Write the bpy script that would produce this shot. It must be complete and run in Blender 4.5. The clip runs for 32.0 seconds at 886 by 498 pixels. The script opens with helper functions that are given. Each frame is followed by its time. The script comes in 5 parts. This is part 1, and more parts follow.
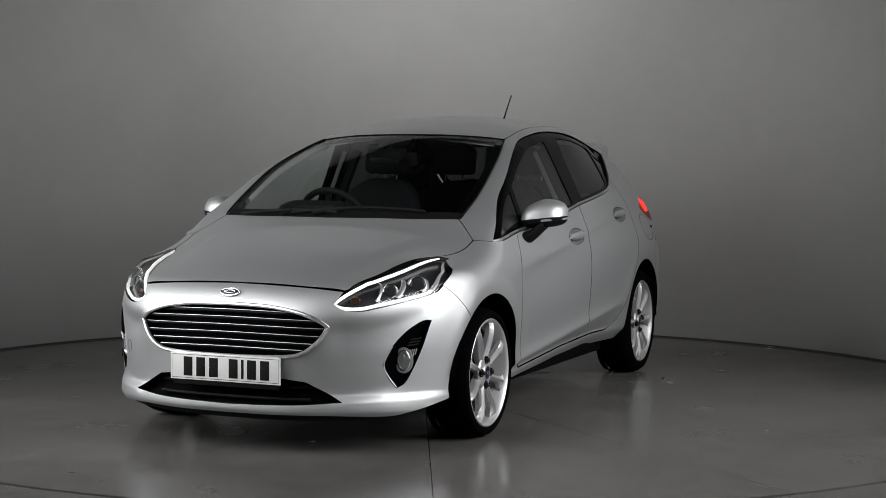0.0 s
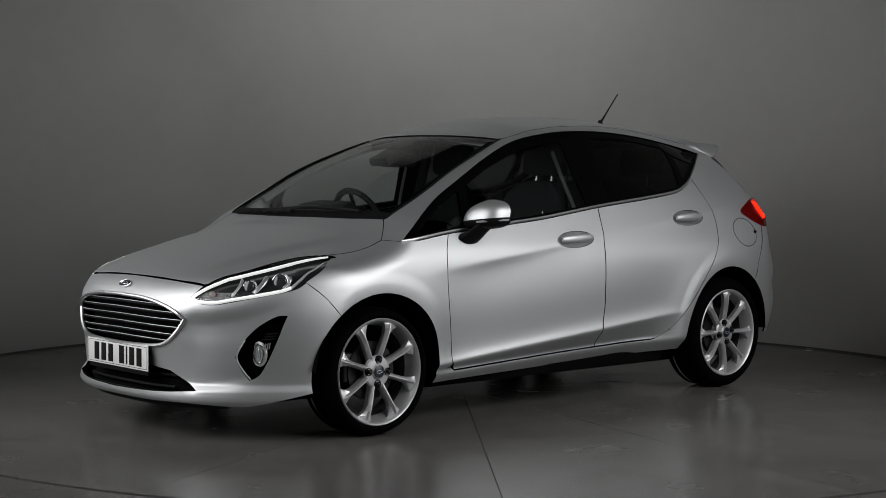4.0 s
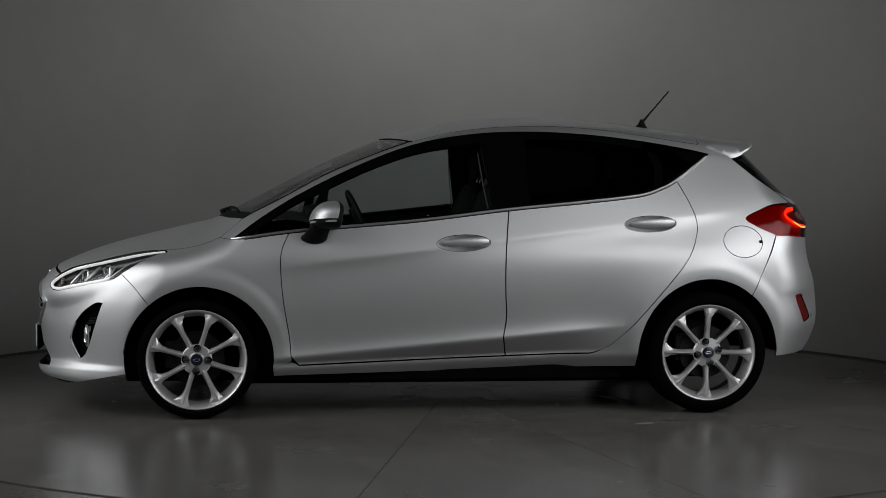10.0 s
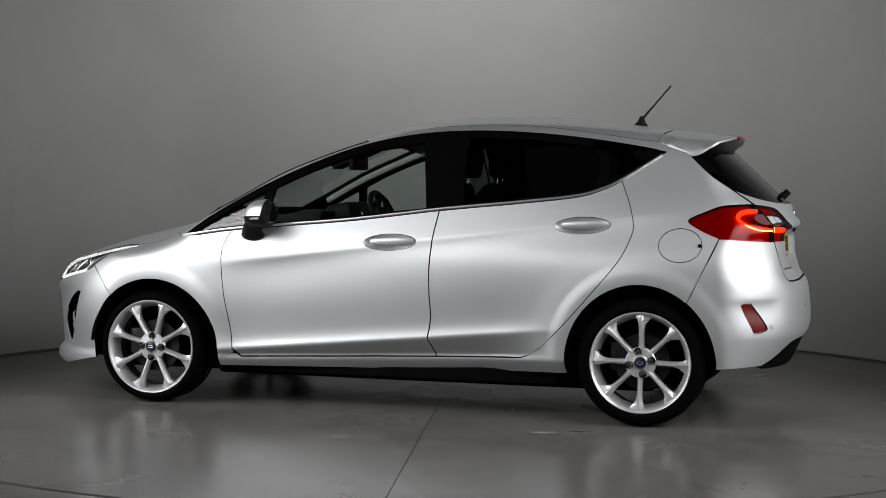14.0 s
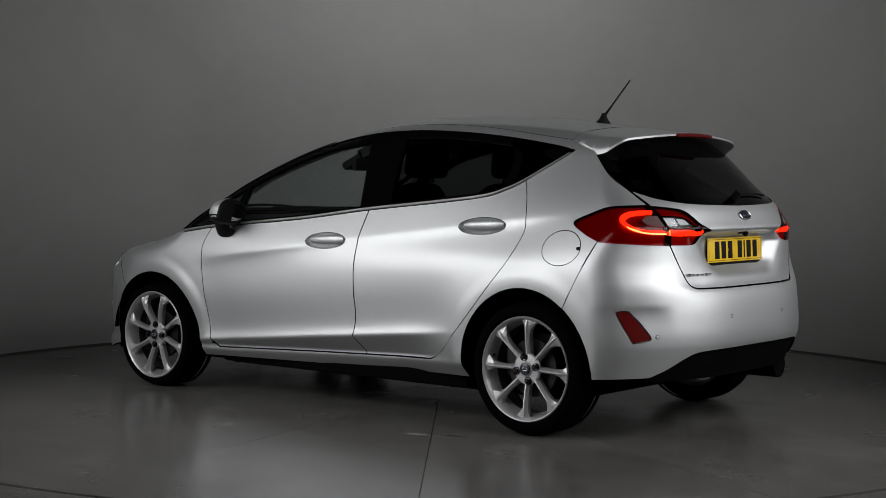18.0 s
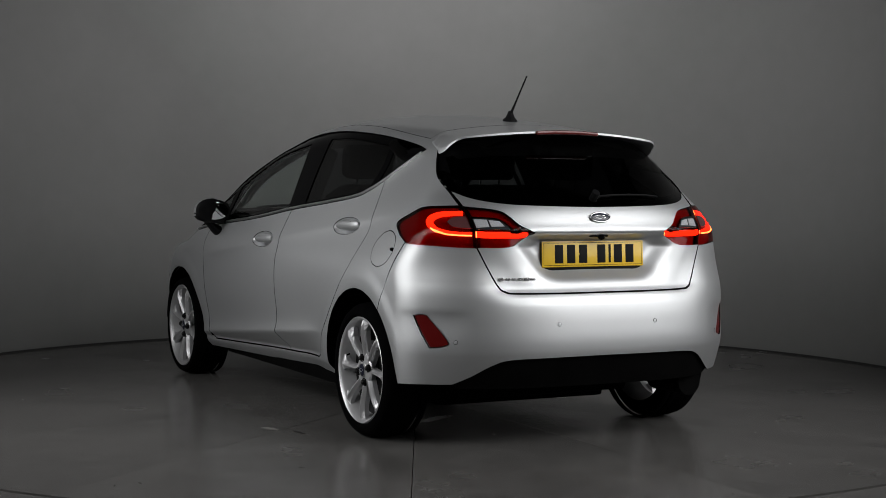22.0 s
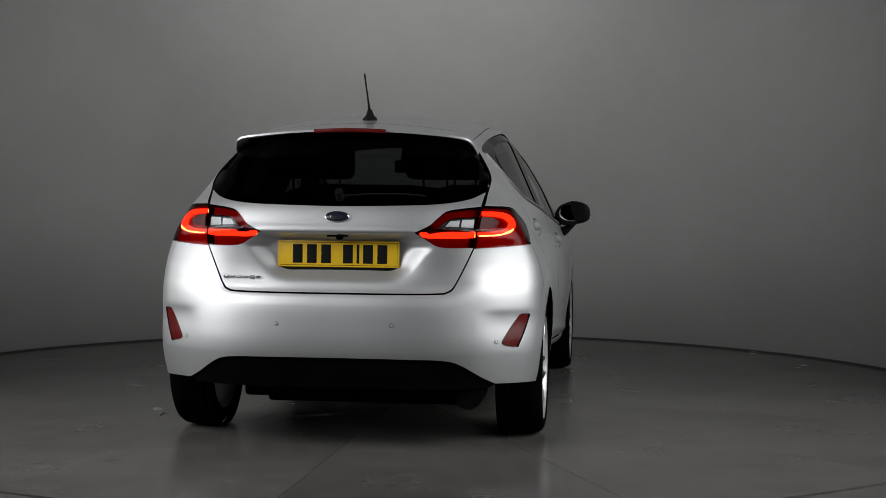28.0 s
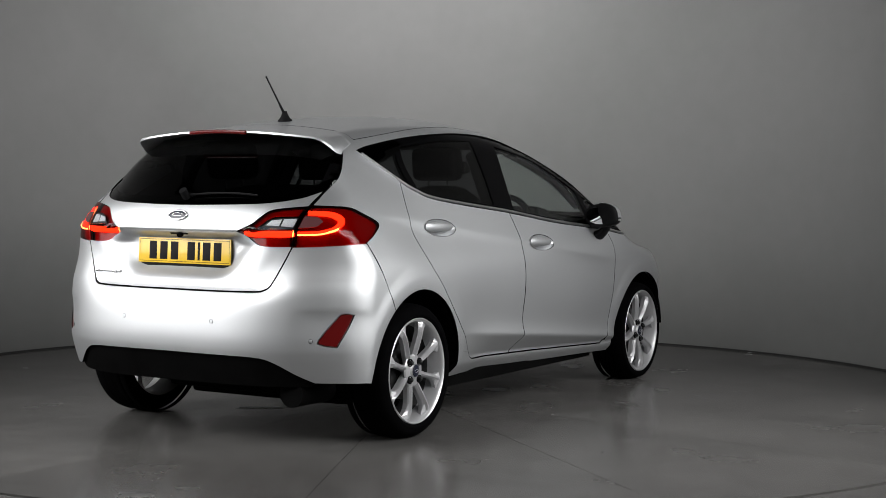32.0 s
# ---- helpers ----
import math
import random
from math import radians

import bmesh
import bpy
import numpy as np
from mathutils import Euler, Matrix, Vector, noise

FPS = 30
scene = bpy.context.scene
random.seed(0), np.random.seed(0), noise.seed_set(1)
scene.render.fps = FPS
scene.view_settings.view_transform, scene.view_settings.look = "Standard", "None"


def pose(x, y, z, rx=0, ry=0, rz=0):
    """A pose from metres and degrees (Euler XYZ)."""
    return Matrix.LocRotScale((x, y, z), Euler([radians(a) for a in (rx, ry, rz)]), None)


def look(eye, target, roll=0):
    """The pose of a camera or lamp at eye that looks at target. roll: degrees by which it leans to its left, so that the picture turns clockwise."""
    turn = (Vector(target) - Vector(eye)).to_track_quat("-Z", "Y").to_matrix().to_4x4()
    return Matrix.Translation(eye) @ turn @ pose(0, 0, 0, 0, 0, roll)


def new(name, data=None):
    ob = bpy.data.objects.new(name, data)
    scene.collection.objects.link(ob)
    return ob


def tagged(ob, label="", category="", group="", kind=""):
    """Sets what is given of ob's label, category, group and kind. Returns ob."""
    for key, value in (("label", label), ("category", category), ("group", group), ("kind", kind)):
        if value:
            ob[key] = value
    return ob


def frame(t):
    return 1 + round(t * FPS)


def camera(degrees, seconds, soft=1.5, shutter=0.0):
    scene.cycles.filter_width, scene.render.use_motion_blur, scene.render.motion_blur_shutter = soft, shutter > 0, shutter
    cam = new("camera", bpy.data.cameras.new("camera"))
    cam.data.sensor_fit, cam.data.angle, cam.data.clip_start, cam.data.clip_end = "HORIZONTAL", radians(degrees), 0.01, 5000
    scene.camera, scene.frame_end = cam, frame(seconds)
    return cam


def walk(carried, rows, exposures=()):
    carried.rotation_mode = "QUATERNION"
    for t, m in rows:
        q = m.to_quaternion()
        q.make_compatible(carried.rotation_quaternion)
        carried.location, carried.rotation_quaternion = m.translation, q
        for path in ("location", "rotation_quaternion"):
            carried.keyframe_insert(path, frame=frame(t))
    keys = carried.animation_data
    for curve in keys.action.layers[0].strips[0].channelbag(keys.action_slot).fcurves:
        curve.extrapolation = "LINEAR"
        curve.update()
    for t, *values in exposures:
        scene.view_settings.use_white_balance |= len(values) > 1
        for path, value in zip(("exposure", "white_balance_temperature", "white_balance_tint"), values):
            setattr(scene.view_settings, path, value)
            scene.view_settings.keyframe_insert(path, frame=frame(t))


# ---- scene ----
EYE = (0.0, -8.193, 1.143)
VIEW = [  # seconds, turn to the right, tilt
    (0, 0.67, -2.75), (0.5, 0.55, -2.72), (1, 0.34, -2.70), (1.5, -0.17, -2.69), (2, -0.42, -2.69), (2.5, -0.73, -2.70),
    (3, -0.80, -2.72), (3.5, -0.83, -2.73), (4, -0.73, -2.72), (4.5, -0.67, -2.70), (6.5, -0.57, -2.67), (7, -0.42, -2.64),
    (7.5, -0.24, -2.62), (8, -0.19, -2.61), (8.5, -0.18, -2.61), (9, -0.20, -2.61), (9.5, -0.20, -2.61), (10, -0.20, -2.61),
    (10.5, -0.20, -2.62), (11, -0.18, -2.62), (11.5, -0.17, -2.62), (12, -0.16, -2.62), (12.5, -0.15, -2.62), (13, -0.15, -2.62),
    (13.5, -0.16, -2.61), (14, -0.15, -2.61), (14.5, -0.15, -2.61), (16.5, 0.02, -2.60), (17, 0.09, -2.60), (17.5, 0.08, -2.60),
    (18, 0.06, -2.60), (18.5, 0.02, -2.59), (19, -0.02, -2.59), (19.5, 0.03, -2.58), (19.6, 0.23, -2.58), (19.7, 0.55, -2.58),
    (19.8, 0.92, -2.58), (19.9, 1.04, -2.58), (20, 1.04, -2.57), (20.5, 1.06, -2.56), (21, 1.07, -2.56), (21.5, 0.97, -2.56),
    (22, 0.97, -2.56), (22.5, 1.00, -2.56), (23, 1.08, -2.56), (23.5, 1.11, -2.56), (24, 1.15, -2.56), (24.5, 1.21, -2.55),
    (26.5, 1.39, -2.55), (27, 1.37, -2.55), (27.5, 1.31, -2.54), (28, 1.25, -2.54), (28.5, 1.22, -2.54), (29, 1.25, -2.54),
    (29.5, 1.31, -2.54), (30, 1.35, -2.53), (30.5, 1.37, -2.53), (31, 1.39, -2.52), (31.5, 1.38, -2.51), (32, 1.38, -2.51),
]
SPIN = [  # seconds, the turntable's angle
    (0, 246.30), (0.5, 243.26), (1, 240.35), (1.5, 237.55), (2, 234.78), (2.5, 231.87), (3, 228.86), (3.5, 225.87),
    (4, 222.94), (7, 205.33), (7.5, 202.13), (8, 199.00), (8.5, 196.09), (9, 193.27),
    (9.5, 190.43), (10, 187.61), (10.5, 184.78), (11, 181.91), (11.5, 179.01), (12, 176.10), (12.5, 173.15), (13, 170.15),
    (13.5, 167.09), (14, 164.07), (17, 147.33), (17.5, 144.33), (18, 141.19), (18.5, 137.97),
    (19, 134.78), (19.5, 131.72), (20, 128.69), (20.5, 125.70), (21, 122.71), (21.5, 119.68), (22, 116.71), (22.5, 113.83),
    (23, 111.02), (23.5, 108.17), (24, 105.32), (27, 88.00), (27.5, 84.81), (28, 81.58),
    (28.5, 78.46), (29, 75.55), (29.5, 72.77), (30, 69.99), (30.5, 67.08), (31, 64.12), (31.5, 61.12), (32, 58.12),
]
CAR_OFFSET = (0.061, 0.038)
cam = camera(32.40, 32.0, soft=0.8)


def aim(turn, tilt):
    """The camera on its tripod, turned right and tilted up by so many degrees."""
    a, b = radians(turn), radians(tilt)
    way = Vector((math.sin(a) * math.cos(b), math.cos(a) * math.cos(b), math.sin(b)))
    return look(EYE, Vector(EYE) + way, 0.46)


EXPOSURES = [(0.0, 0.10), (1.0, 0.26), (2.0, 0.27), (3.0, -0.08), (4.0, -0.52), (7.0, -1.15), (9.0, -1.22), (10.0, -0.9), (11.0, -0.42), (12.0, -0.36), (13.0, 0.14), (14.0, 0.20), (17.0, -0.55), (19.0, -0.68),
             (21.0, -0.65), (23.0, -0.6), (24.0, -0.6), (27.0, -0.32), (28.0, -0.30), (30.0, 0.15), (32.0, 0.21)]
walk(cam, [(t, aim(turn, tilt)) for t, turn, tilt in VIEW], exposures=EXPOSURES)


# ---- world and lights ----
world = bpy.data.worlds.new("world")
scene.world = world
world.use_nodes = True
world.node_tree.nodes["Background"].inputs[0].default_value = (0.5, 0.5, 0.52, 1)
world.node_tree.nodes["Background"].inputs[1].default_value = 0.005


def area_lamp(name, eye, target, size, size_y, watts, spread=180, colour=(1.0, 1.0, 1.0)):
    data = bpy.data.lights.new(name, "AREA")
    data.shape, data.size, data.size_y, data.energy, data.color = "RECTANGLE", size, size_y, watts, colour
    data.spread = radians(spread)
    ob = new(name, data)
    ob.matrix_world = look(eye, target)
    return ob


area_lamp("strip_left", (-3.7, -2.0, 1.75), (0.0, -0.6, 0.6), 3.4, 2.0, 37, 100)
area_lamp("strip_right", (3.7, -2.4, 1.75), (0.0, -0.6, 0.6), 3.4, 2.0, 31, 100)
area_lamp("softbox_left", (-3.6, -3.8, 3.35), (0.0, -0.9, 0.0), 3.8, 2.0, 33, 95)
area_lamp("softbox_right", (3.6, -3.8, 3.35), (0.0, -0.9, 0.0), 3.8, 2.0, 46, 95)
area_lamp("wall_wash_left", (-2.3, 0.6, 3.9), (1.2, 2.9, 2.6), 0.9, 0.9, 27, 75)
area_lamp("wall_wash_right", (2.3, 0.6, 3.9), (-1.2, 2.9, 2.6), 0.9, 0.9, 23, 75)

# ---- materials ----


def material(name, colour, rough=0.5, metal=0.0, noise_scale=0.0, noise_mix=0.15, bump_scale=0.0, bump_depth=0.0, coat=0.0, coat_rough=0.03, spec=0.5, rough_mix=0.0):
    m = bpy.data.materials.new(name)
    m.use_nodes = True
    nt = m.node_tree
    b = nt.nodes["Principled BSDF"]
    b.inputs["Base Color"].default_value = (*colour, 1)
    b.inputs["Roughness"].default_value, b.inputs["Metallic"].default_value = rough, metal
    b.inputs["Coat Weight"].default_value, b.inputs["Coat Roughness"].default_value = coat, coat_rough
    b.inputs["Specular IOR Level"].default_value = spec
    if noise_scale or bump_scale:
        co = nt.nodes.new("ShaderNodeTexCoord")
    if noise_scale:
        n1, n2 = nt.nodes.new("ShaderNodeTexNoise"), nt.nodes.new("ShaderNodeTexNoise")
        n1.inputs["Scale"].default_value, n2.inputs["Scale"].default_value = noise_scale, noise_scale * 7.3
        n1.inputs["Detail"].default_value = n2.inputs["Detail"].default_value = 5
        add = nt.nodes.new("ShaderNodeMath")
        add.operation = "MULTIPLY_ADD"
        add.inputs[1].default_value = 0.4
        ramp = nt.nodes.new("ShaderNodeMapRange")
        ramp.inputs["From Min"].default_value, ramp.inputs["From Max"].default_value = 0.45, 0.95
        ramp.inputs["To Min"].default_value, ramp.inputs["To Max"].default_value = 1 - noise_mix, 1 + noise_mix
        mix = nt.nodes.new("ShaderNodeVectorMath")
        mix.operation = "SCALE"
        mix.inputs[0].default_value = colour
        for n in (n1, n2):
            nt.links.new(co.outputs["Object"], n.inputs["Vector"])
        nt.links.new(n2.outputs["Fac"], add.inputs[0])
        nt.links.new(n1.outputs["Fac"], add.inputs[2])
        nt.links.new(add.outputs[0], ramp.inputs["Value"])
        nt.links.new(ramp.outputs[0], mix.inputs["Scale"])
        nt.links.new(mix.outputs[0], b.inputs["Base Color"])
        if rough_mix:
            r2 = nt.nodes.new("ShaderNodeMapRange")
            r2.inputs["From Min"].default_value, r2.inputs["From Max"].default_value = 0.45, 0.95
            r2.inputs["To Min"].default_value, r2.inputs["To Max"].default_value = rough - rough_mix, rough + rough_mix
            nt.links.new(add.outputs[0], r2.inputs["Value"])
            nt.links.new(r2.outputs[0], b.inputs["Roughness"])
    if bump_scale:
        n3, bp = nt.nodes.new("ShaderNodeTexNoise"), nt.nodes.new("ShaderNodeBump")
        n3.inputs["Scale"].default_value, n3.inputs["Detail"].default_value = bump_scale, 4
        bp.inputs["Strength"].default_value, bp.inputs["Distance"].default_value = bump_depth, 0.004
        nt.links.new(co.outputs["Object"], n3.inputs["Vector"])
        nt.links.new(n3.outputs["Fac"], bp.inputs["Height"])
        nt.links.new(bp.outputs["Normal"], b.inputs["Normal"])
    return m


def glowing(name, colour, strength, base=(0.3, 0.3, 0.3)):
    m = material(name, base, 0.3)
    b = m.node_tree.nodes["Principled BSDF"]
    b.inputs["Emission Color"].default_value, b.inputs["Emission Strength"].default_value = (*colour, 1), strength
    return m


def glass(name, tint, rough=0.0, base=0.035):
    """A thin pane: tinted see-through with a mirror reflection that grows towards grazing angles on both faces."""
    m = bpy.data.materials.new(name)
    m.use_nodes = True
    nt = m.node_tree
    nt.nodes.clear()
    out, mix, tr, gl, lw = (nt.nodes.new("ShaderNode" + k) for k in ("OutputMaterial", "MixShader", "BsdfTransparent", "BsdfGlossy", "LayerWeight"))
    power, scale = nt.nodes.new("ShaderNodeMath"), nt.nodes.new("ShaderNodeMath")
    tr.inputs["Color"].default_value = (*tint, 1)
    gl.inputs["Roughness"].default_value = 0.01 + rough
    lw.inputs["Blend"].default_value = 0.5
    power.operation, scale.operation = "POWER", "MULTIPLY_ADD"
    power.inputs[1].default_value = 5
    scale.inputs[1].default_value, scale.inputs[2].default_value = 1 - base, base
    nt.links.new(lw.outputs["Facing"], power.inputs[0])
    nt.links.new(power.outputs[0], scale.inputs[0])
    nt.links.new(scale.outputs[0], mix.inputs[0])
    nt.links.new(tr.outputs[0], mix.inputs[1])
    nt.links.new(gl.outputs[0], mix.inputs[2])
    nt.links.new(mix.outputs[0], out.inputs["Surface"])
    return m


def silver_paint():
    """Silver base coat with fine metal flake under clear lacquer."""
    m = material("silver_paint", (0.53, 0.54, 0.55), 0.49, 0.88, coat=0.35, coat_rough=0.05)
    nt = m.node_tree
    b = nt.nodes["Principled BSDF"]
    co, flake, orange = (nt.nodes.new(k) for k in ("ShaderNodeTexCoord", "ShaderNodeTexNoise", "ShaderNodeTexNoise"))
    flake.inputs["Scale"].default_value, flake.inputs["Detail"].default_value = 620, 3
    orange.inputs["Scale"].default_value = 3.0
    ramp = nt.nodes.new("ShaderNodeMapRange")
    ramp.inputs["From Min"].default_value, ramp.inputs["From Max"].default_value = 0.3, 0.7
    ramp.inputs["To Min"].default_value, ramp.inputs["To Max"].default_value = 0.86, 1.13
    mix = nt.nodes.new("ShaderNodeVectorMath")
    mix.operation = "SCALE"
    mix.inputs[0].default_value = (0.53, 0.54, 0.55)
    r2 = nt.nodes.new("ShaderNodeMapRange")
    r2.inputs["To Min"].default_value, r2.inputs["To Max"].default_value = 0.475, 0.515
    nt.links.new(co.outputs["Object"], flake.inputs["Vector"])
    nt.links.new(co.outputs["Object"], orange.inputs["Vector"])
    nt.links.new(flake.outputs["Fac"], ramp.inputs["Value"])
    nt.links.new(ramp.outputs[0], mix.inputs["Scale"])
    nt.links.new(mix.outputs[0], b.inputs["Base Color"])
    nt.links.new(orange.outputs["Fac"], r2.inputs["Value"])
    nt.links.new(r2.outputs[0], b.inputs["Roughness"])
    return m


def floor_paint():
    """Worn satin grey floor paint: clouds, fine mottling, dark specks and duller rubbed patches."""
    m = material("grey_floor_paint", (0.10, 0.097, 0.093), 0.24, spec=0.42)
    nt = m.node_tree
    b = nt.nodes["Principled BSDF"]
    co, info, add = nt.nodes.new("ShaderNodeTexCoord"), nt.nodes.new("ShaderNodeObjectInfo"), nt.nodes.new("ShaderNodeVectorMath")
    spread = nt.nodes.new("ShaderNodeMath")
    spread.operation = "MULTIPLY"
    spread.inputs[1].default_value = 40.0
    nt.links.new(info.outputs["Random"], spread.inputs[0])
    nt.links.new(co.outputs["Object"], add.inputs[0])
    nt.links.new(spread.outputs[0], add.inputs[1])

    def noise(scale, detail, a, b_, lo, hi):
        n, r = nt.nodes.new("ShaderNodeTexNoise"), nt.nodes.new("ShaderNodeMapRange")
        n.inputs["Scale"].default_value, n.inputs["Detail"].default_value = scale, detail
        for k, v in (("From Min", a), ("From Max", b_), ("To Min", lo), ("To Max", hi)):
            r.inputs[k].default_value = v
        nt.links.new(add.outputs[0], n.inputs["Vector"])
        nt.links.new(n.outputs["Fac"], r.inputs["Value"])
        return n, r.outputs[0]

    def times(a, b_):
        t = nt.nodes.new("ShaderNodeMath")
        t.operation = "MULTIPLY"
        nt.links.new(a, t.inputs[0])
        nt.links.new(b_, t.inputs[1])
        return t.outputs[0]

    _, clouds = noise(1.1, 4, 0.3, 0.7, 0.84, 1.16)
    _, mottle = noise(9.0, 6, 0.3, 0.7, 0.86, 1.14)
    _, specks = noise(34.0, 2, 0.24, 0.30, 0.25, 1.0)
    dull, rough = noise(2.3, 5, 0.35, 0.75, 0.22, 0.29)
    mix = nt.nodes.new("ShaderNodeVectorMath")
    mix.operation = "SCALE"
    mix.inputs[0].default_value = (0.10, 0.097, 0.093)
    nt.links.new(times(times(clouds, mottle), specks), mix.inputs["Scale"])
    nt.links.new(mix.outputs[0], b.inputs["Base Color"])
    nt.links.new(rough, b.inputs["Roughness"])
    return m


PAINT = silver_paint()
BLACK_GLOSS = material("gloss_black", (0.002, 0.002, 0.0022), 0.10, spec=0.04)
BLACK_PLASTIC = material("grained_black_plastic", (0.0045, 0.0045, 0.005), 0.6, noise_scale=20, bump_scale=400, bump_depth=0.15, spec=0.12)
UNDER = material("underbody_and_gap_shade", (0.003, 0.003, 0.003), 0.9, noise_scale=8, noise_mix=0.3, spec=0.02)
RUBBER = material("tyre_rubber", (0.002, 0.002, 0.0022), 0.85, noise_scale=14, noise_mix=0.3, bump_scale=120, bump_depth=0.2, spec=0.01)
CHROME = material("chrome", (0.85, 0.85, 0.86), 0.20, 1.0, noise_scale=30, noise_mix=0.05)
SATIN = material("satin_chrome", (0.75, 0.75, 0.76), 0.32, 1.0, noise_scale=30, noise_mix=0.05)
ALLOY = material("silver_alloy", (0.52, 0.52, 0.53), 0.44, 0.7, noise_scale=25, noise_mix=0.05, coat=0.25)
BARREL = material("shade_dark_rim_barrel", (0.03, 0.03, 0.03), 0.6, noise_scale=20, noise_mix=0.3)
DISC = material("brake_iron", (0.025, 0.025, 0.025), 0.45, 0.8, noise_scale=30, noise_mix=0.3)
FABRIC = material("charcoal_cloth", (0.013, 0.0135, 0.015), 0.9, noise_scale=60, noise_mix=0.3, bump_scale=600, bump_depth=0.3, spec=0.1)
BELT = material("grey_webbing", (0.10, 0.10, 0.10), 0.8, noise_scale=80, noise_mix=0.2)
LINING = material("grey_headlining", (0.48, 0.48, 0.47), 0.95, noise_scale=60, noise_mix=0.1)
DASH = material("soft_dark_plastic", (0.012, 0.012, 0.013), 0.6, noise_scale=20, bump_scale=500, bump_depth=0.2, spec=0.15)
SCREEN_GLASS = glass("windscreen_glass", (0.78, 0.82, 0.80))
SIDE_GLASS = glass("front_side_glass", (0.74, 0.79, 0.77), base=0.075)
TINT_GLASS = glass("privacy_glass", (0.085, 0.087, 0.09))
LAMP_GLASS = glass("clear_lamp_cover", (0.90, 0.91, 0.92), base=0.03)
RED_GLASS = glass("red_lamp_lens", (0.72, 0.05, 0.045), 0.07, base=0.02)
LAMP_DARK = material("smoked_lamp_bezel", (0.022, 0.022, 0.024), 0.3, 0.2, coat=0.4)
HOOK_METAL = material("satin_lamp_blade", (0.62, 0.62, 0.63), 0.38, 0.5, noise_scale=30, noise_mix=0.05)
LENS_GREY = material("projector_glass", (0.05, 0.05, 0.055), 0.08, 0.3, coat=1.0)
REFLECTOR = material("lamp_reflector", (0.70, 0.70, 0.71), 0.30, 0.8, noise_scale=40, noise_mix=0.08)
DRL = glowing("daytime_light", (1.0, 0.99, 0.96), 0.95, (0.8, 0.8, 0.8))
TAIL_GLOW = glowing("tail_light_bar", (1.0, 0.22, 0.05), 5.0, (0.5, 0.03, 0.02))
RED_PLASTIC = material("red_reflector", (0.10, 0.005, 0.005), 0.2, coat=0.3, bump_scale=350, bump_depth=0.12)
AMBER = material("amber_bulb", (0.05, 0.026, 0.016), 0.25, coat=0.5)
LAMP_RED = material("red_lamp_bowl", (0.20, 0.011, 0.010), 0.35, coat=0.3, bump_scale=160, bump_depth=0.3)
PLATE_WHITE = material("white_plate", (0.72, 0.72, 0.71), 0.35, coat=0.4, noise_scale=30, noise_mix=0.03)
PLATE_YELLOW = material("yellow_plate", (0.74, 0.47, 0.02), 0.35, coat=0.4, noise_scale=30, noise_mix=0.03)
PLATE_BLACK = material("plate_black", (0.008, 0.008, 0.008), 0.6, spec=0.1)
LENS_ROSE = material("smoky_rose_lens", (0.085, 0.032, 0.034), 0.25, coat=0.5, bump_scale=200, bump_depth=0.3)
REVERSE = material("clear_lamp_bowl", (0.62, 0.62, 0.63), 0.35, 0.3, bump_scale=200, bump_depth=0.3)
BADGE_BLUE = material("badge_blue", (0.004, 0.006, 0.018), 0.3, coat=0.15)
MIRROR_GLASS = material("mirror_glass", (0.85, 0.86, 0.87), 0.02, 1.0)
WALL_PAINT = material("matt_grey_wall", (0.235, 0.233, 0.231), 0.75, noise_scale=1.3, noise_mix=0.05, bump_scale=60, bump_depth=0.05, spec=0.3)
FLOOR_PAINT = floor_paint()
DARK_WALL = material("dark_studio_wall", (0.03, 0.03, 0.03), 0.9, noise_scale=3, noise_mix=0.1)
JOINT = material("joint_dark", (0.02, 0.02, 0.02), 0.7)

# ---- mesh helpers ----


def mesh_part(name, verts, faces, mat, parent=None, label="", vnormals=None, smooth=True):
    me = bpy.data.meshes.new(name)
    me.from_pydata([tuple(map(float, v)) for v in verts], [], [tuple(map(int, f)) for f in faces])
    me.materials.append(mat)
    me.polygons.foreach_set("use_smooth", [smooth] * len(me.polygons))
    if vnormals is not None:
        me.normals_split_custom_set_from_vertices([tuple(map(float, n)) for n in vnormals])
    ob = new(name, me)
    ob.parent = parent
    return tagged(ob, label=label)


def part(name, bm, mat, parent=None, label="", smooth=True, angle=35):
    bmesh.ops.recalc_face_normals(bm, faces=bm.faces)
    me = bpy.data.meshes.new(name)
    bm.to_mesh(me)
    bm.free()
    me.materials.append(mat)
    if smooth:
        me.shade_smooth()
        me.set_sharp_from_angle(angle=radians(angle))
    ob = new(name, me)
    ob.parent = parent
    return tagged(ob, label=label)


def box(size, at=(0, 0, 0), bevel=0.0, turn=None, bm=None, segments=2):
    """A box of that size round the point at, with rounded edges."""
    one = bmesh.new()
    bmesh.ops.create_cube(one, size=1)
    bmesh.ops.scale(one, vec=size, verts=one.verts)
    if bevel:
        bmesh.ops.bevel(one, geom=one.edges[:], offset=bevel, segments=segments, profile=0.6, affect="EDGES")
    m = Matrix.Translation(at) @ (turn or Matrix())
    bmesh.ops.transform(one, matrix=m, verts=one.verts)
    if bm is None:
        return one
    join(bm, one)
    return bm


def join(bm, other):
    me = bpy.data.meshes.new("join")
    other.to_mesh(me)
    other.free()
    bm.from_mesh(me)
    bpy.data.meshes.remove(me)
    return bm


